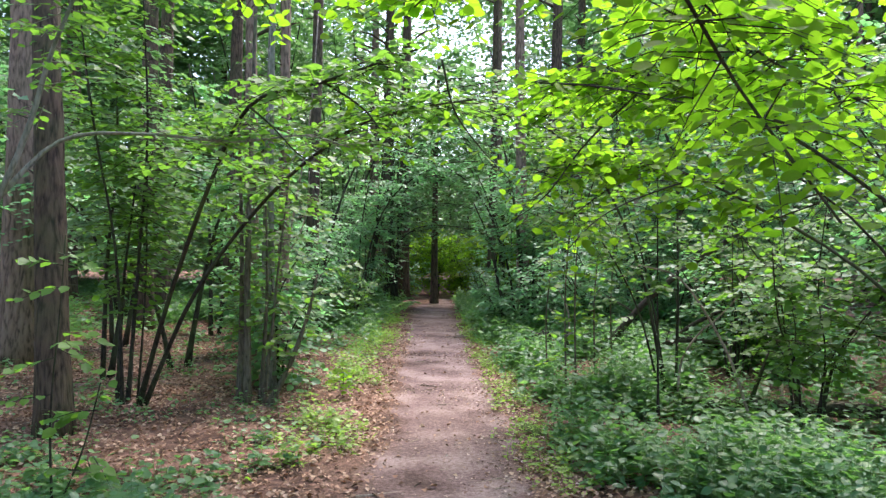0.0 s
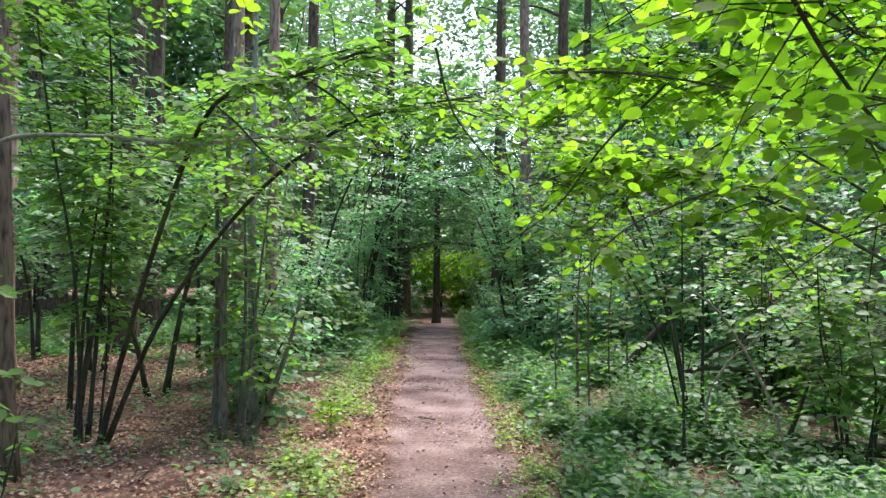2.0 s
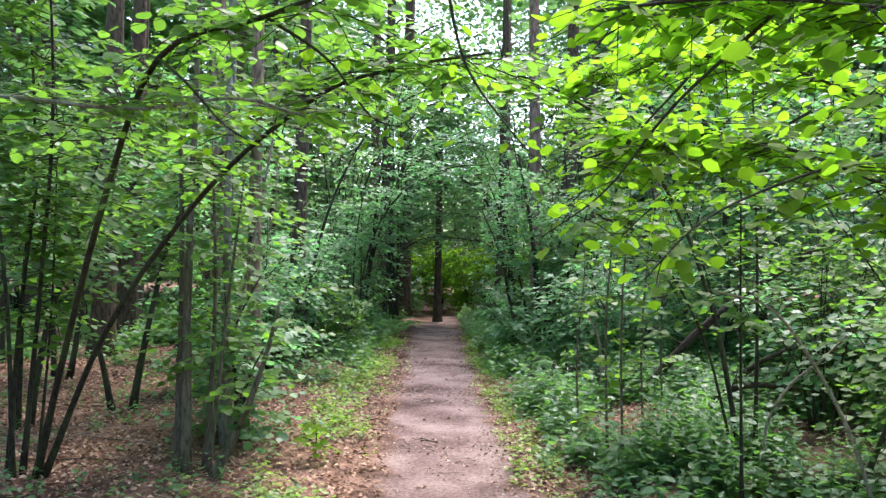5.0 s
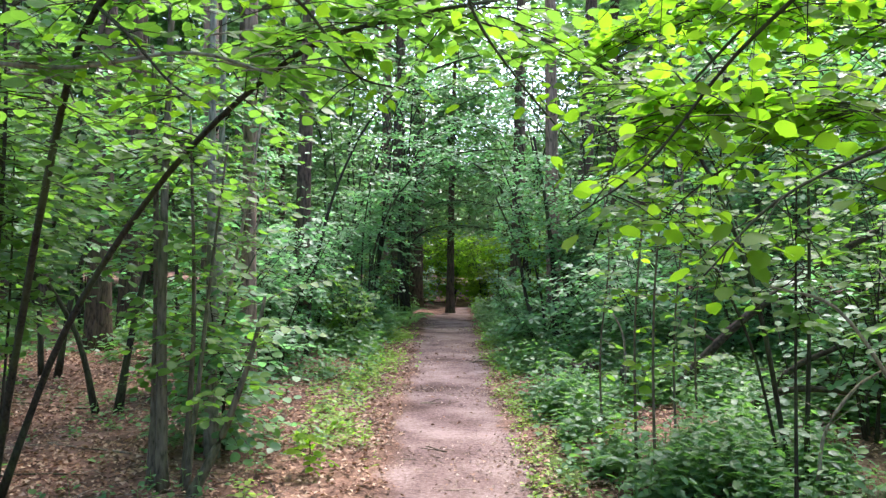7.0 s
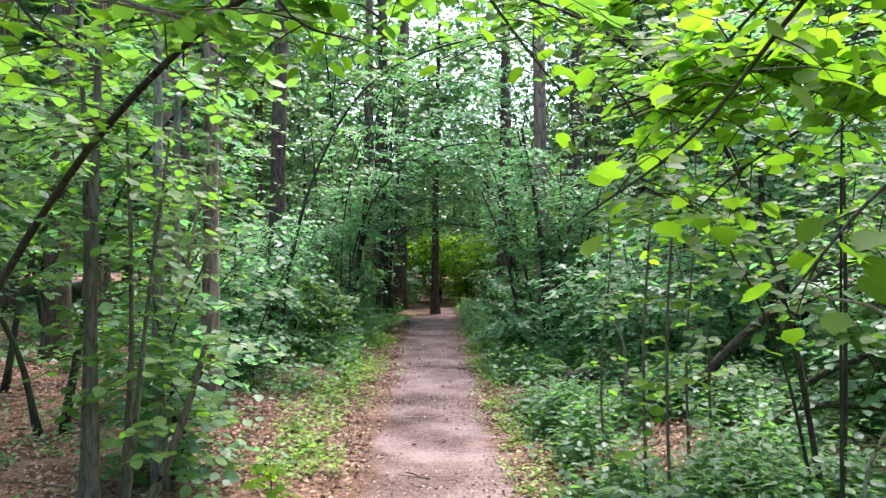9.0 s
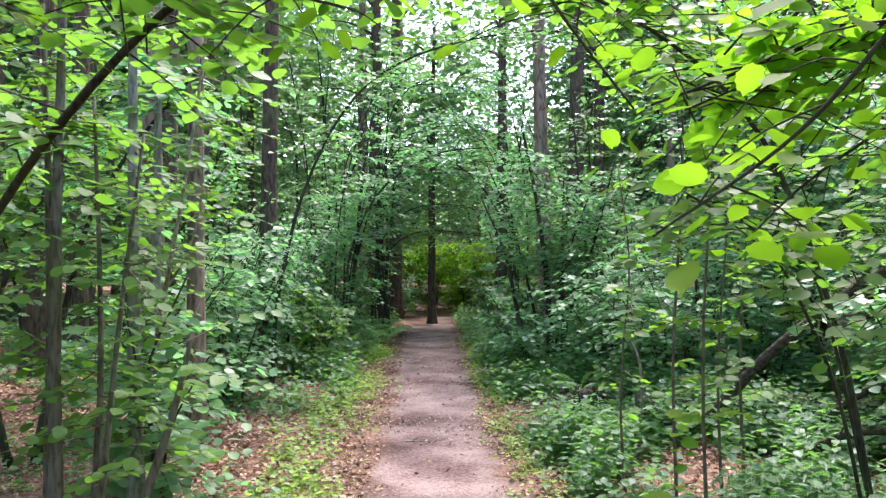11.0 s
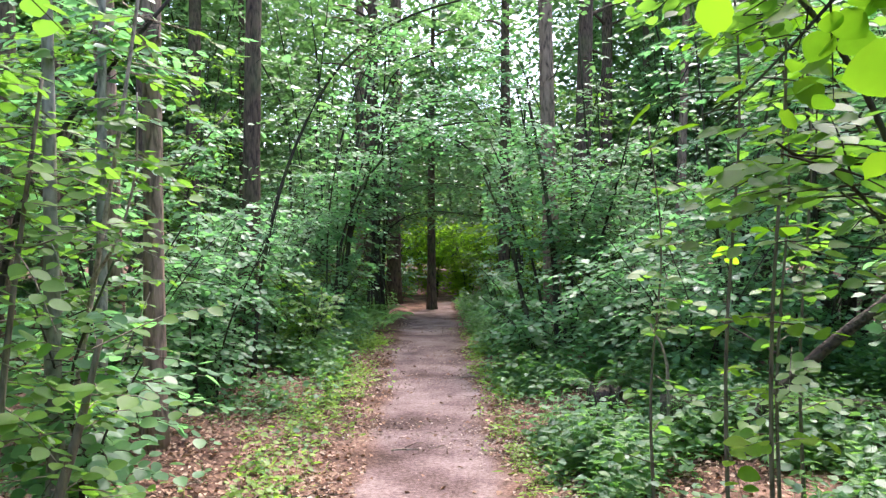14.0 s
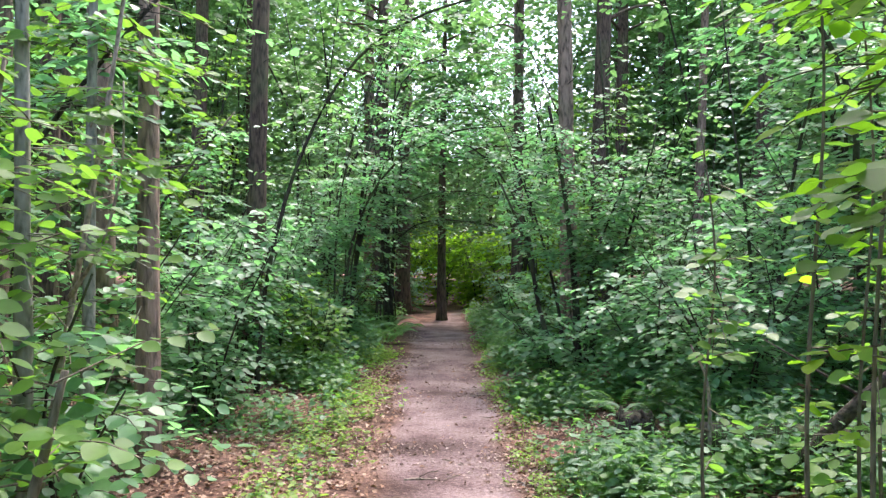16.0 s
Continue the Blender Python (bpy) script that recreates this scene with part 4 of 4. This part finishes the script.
herbs("slim_herbs", "slender-leaved nettles beside the path", scatter(hr, 1500, 0.5, 3.0, 3.0, 12, right_edge), (0.2, 0.55), 12, (0.06, 0.1), HERB, 3, SLIM_V)
herbs("tall_herbs", "tall leafy herbs under the bushes", scatter(hr, 1200, 1.3, 6.5, 7.5, 20, lambda x, y: smooth01(1.1, 1.6, off(x, y)) * (1 - 1.0 * ((x > 1.1) & (x < 4) & (y < 11.8)))), (0.3, 0.9), 12, (0.06, 0.1), SHADE, 13)
herbs("far_herbs", "green herbs bordering the far path", scatter(hr, 3400, 0.0, 5.0, 11.5, 26, lambda x, y: smooth01(0.6, 1.0, off(x, y))), (0.15, 0.5), 9, (0.07, 0.12), HERB, 4, WIDE_V, RHOMB_F)
herbs("left_herbs", "green herb bank beside the path", scatter(hr, 4200, -6.5, -0.5, 12.0, 26, lambda x, y: smooth01(0.8, 1.6, -off(x, y)) * smooth01(12, 14.5, y + 0.7 * (x + 2))), (0.15, 0.5), 9, (0.07, 0.12), HERB, 5, WIDE_V, RHOMB_F)
herbs("forest_herbs", "green herb layer deep in the wood", scatter(hr, 4200, -20, -4, 12.0, 34, lambda x, y: smooth01(12, 16, y)), (0.15, 0.45), 8, (0.1, 0.17), HERB, 6, WIDE_V, RHOMB_F)
herbs("pale_herbs", "pale yellow-green seedlings on leaf litter", scatter(hr, 800, -2.2, -0.3, 5.0, 19, lambda x, y: np.exp(-((off(x, y) + 1.05) / 0.33) ** 2)), (0.06, 0.25), 8, (0.035, 0.07), GRASSY, 7)
herbs("pale_herbs", "pale yellow-green seedlings by the path", scatter(hr, 900, 0.2, 1.6, 3.0, 19, lambda x, y: np.exp(-((off(x, y) - 0.75) / 0.18) ** 2)), (0.04, 0.18), 7, (0.03, 0.055), GRASSY, 8)
herbs("near_herbs", "herb patch on brown leaf litter", scatter(hr, 330, -3.2, -0.6, 3.6, 6.4, lambda x, y: smooth01(1.0, 1.7, -off(x, y)) * (1 - smooth01(5.6, 6.5, y))), (0.06, 0.28), 8, (0.05, 0.09), HERB, 9)
herbs("litter_seedlings", "scattered seedlings on the brown forest floor", scatter(hr, 420, -6.0, -1.0, 5.5, 13), (0.04, 0.2), 6, (0.035, 0.07), HERB, 10)
grass = scatter(hr, 2600, -1.7, 1.6, 2.5, 20, lambda x, y: np.exp(-((np.abs(off(x, y)) - 0.78) / 0.16) ** 2))
herbs("grass", "short thin grass blades along the path edge", grass, (0.02, 0.07), 4, (0.05, 0.11), GRASSY, 11, THIN_V * [1, 0.22, 1] + [0, 0, 0], RHOMB_F, False)


def litter(name, label, pts, size, mat, seed, lift=0.008, tv=WIDE_V):
    rng = np.random.default_rng(seed)
    m = len(pts)
    a = rng.uniform(0, 6.28, m)
    d = np.stack([np.cos(a), np.sin(a), rng.normal(0, 0.15, m)], 1)
    n = np.stack([rng.normal(0, 0.3, m), rng.normal(0, 0.3, m), np.ones(m)], 1)
    p = np.stack([pts[:, 0], pts[:, 1], ground_z(pts[:, 0], pts[:, 1]) + lift + rng.uniform(0, 0.012, m)], 1)
    v, f = leaf_arrays(p, d, n, rng.uniform(size[0], size[1], m), tv * [1, 1, 2.2], RHOMB_F)
    tagged(new(name, make_mesh(name, v, f, mat)), label, "leaf litter", kind="stuff")


lr = np.random.default_rng(17)
litter("leaf_litter", "brown dead leaves covering the forest floor", scatter(lr, 70000, -6.5, 3.6, 0, 17, lambda x, y: 0.03 + 0.97 * smooth01(0.4, 0.7, np.abs(off(x, y))), True), (0.02, 0.058), LITTER, 1, 0.02)
litter("leaf_litter", "brown dead leaves far in the wood", scatter(lr, 9000, -14, -4, 8, 26, None, True), (0.05, 0.1), LITTER, 2)
litter("path_litter", "small pale and brown leaf bits on the path", scatter(lr, 9500, -1.0, 1.1, 2.5, 22, lambda x, y: 0.25 + 0.75 * smooth01(0.2, 0.6, np.abs(off(x, y)))), (0.012, 0.036), PATH_BITS, 3, 0.018)
tw_p = scatter(lr, 2600, -5.5, 1.6, 2.8, 15, lambda x, y: 0.15 + 0.85 * smooth01(0.4, 0.8, np.abs(off(x, y))))
ta = lr.uniform(0, 6.28, len(tw_p))
tl = lr.uniform(0.04, 0.2, len(tw_p))
tz = ground_z(tw_p[:, 0], tw_p[:, 1]) + 0.02
b0 = np.stack([tw_p[:, 0], tw_p[:, 1], tz], 1)
e0 = b0 + np.stack([tl * np.cos(ta), tl * np.sin(ta), lr.normal(0, 0.01, len(ta))], 1)
v, f = twig_arrays(np.stack([b0, (b0 + e0) / 2 + lr.normal(0, 0.008, b0.shape), e0], 1), 0.003)
tagged(new("twig_litter", make_mesh("twig_litter", v, f, DRY_STICK)), "small dry twigs scattered over the ground", "twigs", kind="stuff")


def moss_patch(x, y, rx, ry):
    a = np.linspace(0, 2 * np.pi, 40, endpoint=False)
    r = 1 + 0.2 * np.sin(3 * a + x) + 0.12 * np.sin(7 * a)
    rings = [(q, 0.03 * (1 - q * q) + 0.004) for q in (1.0, 0.8, 0.55, 0.3)]
    v = [np.stack([x + rx * r * q * np.cos(a), y + ry * r * q * np.sin(a), np.zeros(40)], 1) for q, h in rings]
    for w, (q, h) in zip(v, rings):
        w[:, 2] = ground_z(w[:, 0], w[:, 1]) + h + (0.006 if q < 1 else -0.012)
    v = np.vstack(v)
    i, j = np.meshgrid(np.arange(3), np.arange(40), indexing="ij")
    j2 = (j + 1) % 40
    f = np.stack([i * 40 + j, i * 40 + j2, (i + 1) * 40 + j2, (i + 1) * 40 + j], -1).reshape(-1, 4)
    tri = np.vstack([f[:, :3], f[:, [0, 2, 3]], np.stack([np.full(38, 120), np.arange(121, 159), np.arange(122, 160)], 1)])
    tagged(new("moss_patch", make_mesh("moss_patch", v, tri, MOSS, True)), "soft green moss cushion at the path edge", "moss")


moss_patch(0.85, 8.6, 0.2, 0.45)
moss_patch(0.8, 6.9, 0.14, 0.3)


# ---- single near leaves on the overhanging boughs ----
def big_leaf(seed):
    rng = np.random.default_rng(seed)
    k = 22
    a = np.linspace(-np.pi, np.pi, k, endpoint=False)
    w = 0.5 * (1 + 0.05 * (np.arange(k) % 2)) * (1 + 0.05 * rng.standard_normal(k))
    x = 0.5 + w * np.cos(a) * (1 + 0.25 * (np.abs(a) < 0.2))
    y = 0.86 * w * np.sin(a)
    z = 0.05 * np.abs(y) * 2 - 0.12 * x * x + 0.015 * np.sin(9 * x)
    rim = np.stack([x, y, z], 1)
    mid = np.stack([np.linspace(0.1, 0.9, 4), np.zeros(4), -0.12 * np.linspace(0.1, 0.9, 4) ** 2 - 0.03], 1)
    v = np.vstack([rim, mid])
    f = []
    for i in range(k):
        j = (i + 1) % k
        c = k + int(np.clip(round((0.5 * (x[i] + x[j]) - 0.1) / 0.267), 0, 3))
        f.append((i, j, c))
    for i in range(k):
        j = (i + 1) % k
        c1 = k + int(np.clip(round((0.5 * (x[i] + x[j]) - 0.1) / 0.267), 0, 3))
        jj = (j + 1) % k
        c2 = k + int(np.clip(round((0.5 * (x[j] + x[jj]) - 0.1) / 0.267), 0, 3))
        if c1 != c2:
            f.append((j, c2, c1))
    stalk_v = np.array([(0.02, 0.012, -0.01), (0.02, -0.012, -0.01), (-0.3, 0.0, 0.04), (0.02, 0, -0.03)])
    n = len(v)
    v = np.vstack([v, stalk_v])
    f += [(n, n + 1, n + 2), (n + 1, n + 3, n + 2), (n + 3, n, n + 2)]
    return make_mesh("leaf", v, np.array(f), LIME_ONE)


def near_bough(label, pts, count, seed, size=(0.055, 0.085)):
    """A thin hanging bough with every leaf a piece of its own."""
    rng = np.random.default_rng(seed)
    ln = spline(pts, 30)
    base = ln[0]
    root = thing("hazel_branch", base, label, "branch", "overhanging branches")
    bough = part("bough", tube("bough", ln - base, 0.009, 0.003, HAZEL_BARK, 6, 0.05, rng), root)
    kinds = [big_leaf(seed * 7 + k) for k in range(3)]
    for k in range(count):
        q = rng.uniform(0.15, 1.0)
        s = ln[int(q * 29)] - base
        a = rng.uniform(0, 6.28)
        reach = rng.uniform(0.03, 0.3)
        p = s + np.array([reach * math.cos(a), reach * math.sin(a), rng.normal(-0.06, 0.06)])
        if not clear_of_walk((p + base)[None], 0.3)[0]:
            continue
        if reach > 0.1 and k % 2 == 0:
            part("twig", tube("twig", spline([s, (s + p) / 2 + [0, 0, 0.02], p], 5), 0.0028, 0.0014, HAZEL_BARK, 4), root)
        sz = rng.uniform(*size)
        ob = part("leaf", kinds[k % 3], root)
        ob.matrix_basis = Matrix.Translation(p) @ Euler((rng.normal(0, 0.35), rng.normal(0.3, 0.3), a + rng.normal(0, 0.5))).to_matrix().to_4x4() @ Matrix.Scale(sz, 4)


NEAR = "thin hazel branch with large yellow-green translucent leaves"
near_bough(NEAR, [(1.3, 4.9, 2.7), (0.95, 5.2, 2.35), (0.7, 5.4, 2.0), (0.42, 5.5, 1.78)], 34, 1)
near_bough(NEAR, [(2.0, 5.5, 2.2), (1.5, 5.3, 2.05), (1.05, 5.1, 1.85), (0.78, 5.0, 1.6)], 34, 2)
near_bough(NEAR, [(1.5, 6.6, 2.9), (1.2, 6.8, 2.55), (0.95, 6.9, 2.25), (0.76, 6.95, 2.05)], 30, 3)
near_bough(NEAR, [(1.9, 6.0, 2.5), (1.5, 6.2, 2.25), (1.15, 6.3, 2.0), (0.95, 6.35, 1.8)], 30, 4)
near_bough("thin hazel branch with round green leaves over the path", [(-0.9, 5.5, 2.8), (-0.6, 5.5, 2.6), (-0.4, 5.55, 2.35), (-0.25, 5.6, 2.3)], 40, 5, (0.045, 0.07))
near_bough("thin hazel branch with round green leaves over the path", [(-1.5, 5.75, 2.66), (-1.3, 5.6, 2.5), (-1.1, 5.5, 2.3), (-0.95, 5.4, 2.2)], 36, 6, (0.045, 0.07))
near_bough("thin dark twig hanging over the path with round leaves", [(-0.05, 5.4, 2.95), (0.05, 5.6, 2.62), (0.25, 5.8, 2.38), (0.5, 6.0, 2.15)], 30, 8, (0.045, 0.07))
near_bough(NEAR, [(0.6, 5.2, 2.75), (0.9, 4.6, 2.6), (1.2, 4.2, 2.45), (1.5, 3.9, 2.3)], 40, 7)


# ---- the wood beyond ----
def far_woods():
    """Leaf masses of the wood behind, in uneven tiers, with gaps towards the sky."""
    rng = np.random.default_rng(55)
    pts = []
    for k in range(1500):
        a = rng.uniform(0, 2 * np.pi)
        r = rng.uniform(27, 50)
        x, y = r * math.sin(a), 4 + r * math.cos(a)
        if abs(x - 0.5) < 4 and 0 < y < 39:
            continue
        top = 15 * rng.uniform(0.6, 1.0)
        if abs(x + 2.2) < 2.2 and y > 0:
            top = 9.0
        z = rng.uniform(0.3, 1.0) * top * rng.uniform(0.2, 1.0)
        pts.append((x, y, z))
    # crowns of the wood ahead and to both sides, lower in one gap beside the path's line
    for k in range(2700):
        a = rng.uniform(-0.95, 0.95)
        r = rng.uniform(24, 46)
        # e runs on above the view: unseen upper leaves added to shade those below
        e = 0.6 * rng.uniform(0, 1)
        x, y, z = r * math.sin(a), 4 + r * math.cos(a), 1.5 + r * e
        if -0.10 < a < -0.035 and e > 0.17 or -0.13 < a < 0.13 and (z < 3.5 or r < 37):
            continue
        pts.append((x, y, z))
    for k in range(1300):
        a, r, e = rng.uniform(-0.65, 0.65), rng.uniform(28, 40), rng.uniform(0.1, 0.42)
        if abs(a) > 0.13:
            pts.append((r * math.sin(a), 4 + r * math.cos(a), 1.5 + r * e))
    for k in range(230):
        a = rng.uniform(-0.2, 0.2)
        r = rng.uniform(37, 46)
        z = 1.5 + r * rng.uniform(0.02, 0.42)
        if -0.09 < a < -0.045 and z > 8.5:
            continue
        pts.append((r * math.sin(a), 4 + r * math.cos(a), z))
    c = np.array(pts)
    c = c[~((np.abs(c[:, 0]) < 6) & (c[:, 1] > 0) & (c[:, 1] < 37.5))]  # the clearing at the path's end
    per = 100
    p = c[:, None] + rng.normal(0, 1, (len(c), per, 3)) * [1.5, 1.5, 0.8]
    p = p.reshape(-1, 3)
    p = p[p[:, 2] > 0.1]
    m = len(p)
    a = rng.uniform(0, 6.28, m)
    d = np.stack([np.cos(a), np.sin(a), rng.normal(-0.1, 0.3, m)], 1)
    n = np.stack([rng.normal(0, 0.5, m), rng.normal(0, 0.5, m), np.ones(m)], 1)
    v, f = leaf_arrays(p, d, n, rng.uniform(0.16, 0.34, m), WIDE_V, RHOMB_F)
    tagged(new("far_woods", make_mesh("far_woods", v, f, CANOPY)), "dense green foliage of the wood beyond", "woods", kind="stuff")
    ring = np.linspace(0, 2 * np.pi, 181)[:-1]
    lo = np.stack([62 * np.sin(ring), 4 + 62 * np.cos(ring), np.full(180, -1.0)], 1)
    hi = lo + np.stack([0 * ring, 0 * ring, 9 + rng.uniform(0, 4, 180)], 1)
    i = np.arange(180)
    j = (i + 1) % 180
    tagged(new("backdrop", make_mesh("backdrop", np.vstack([lo, hi]), np.stack([i, j, j + 180, i + 180], 1), MOSS)), "green haze of distant trees", "backdrop", kind="structure")


far_woods()
# bushes given the lime leaf colour to stand for the clearing's sunlight
for k, (sx, sy) in enumerate([(0.6, 28.6), (1.6, 27.6), (-0.4, 29.2), (2.6, 29.0), (-1.6, 29.5), (0.4, 31.0)]):
    shrub("hazel_bush", "bright yellow-green bush in the clearing beyond", "shrub", sx, sy, stems_from(gen, sx, sy, 8, 3.2, 1.6), 0.02, 230, LIME, HAZEL_BARK, 400 + k, 0.04, (0.4, 0.9), 10, (0.1, 0.16), AREA, tv=WIDE_V, tf=RHOMB_F)
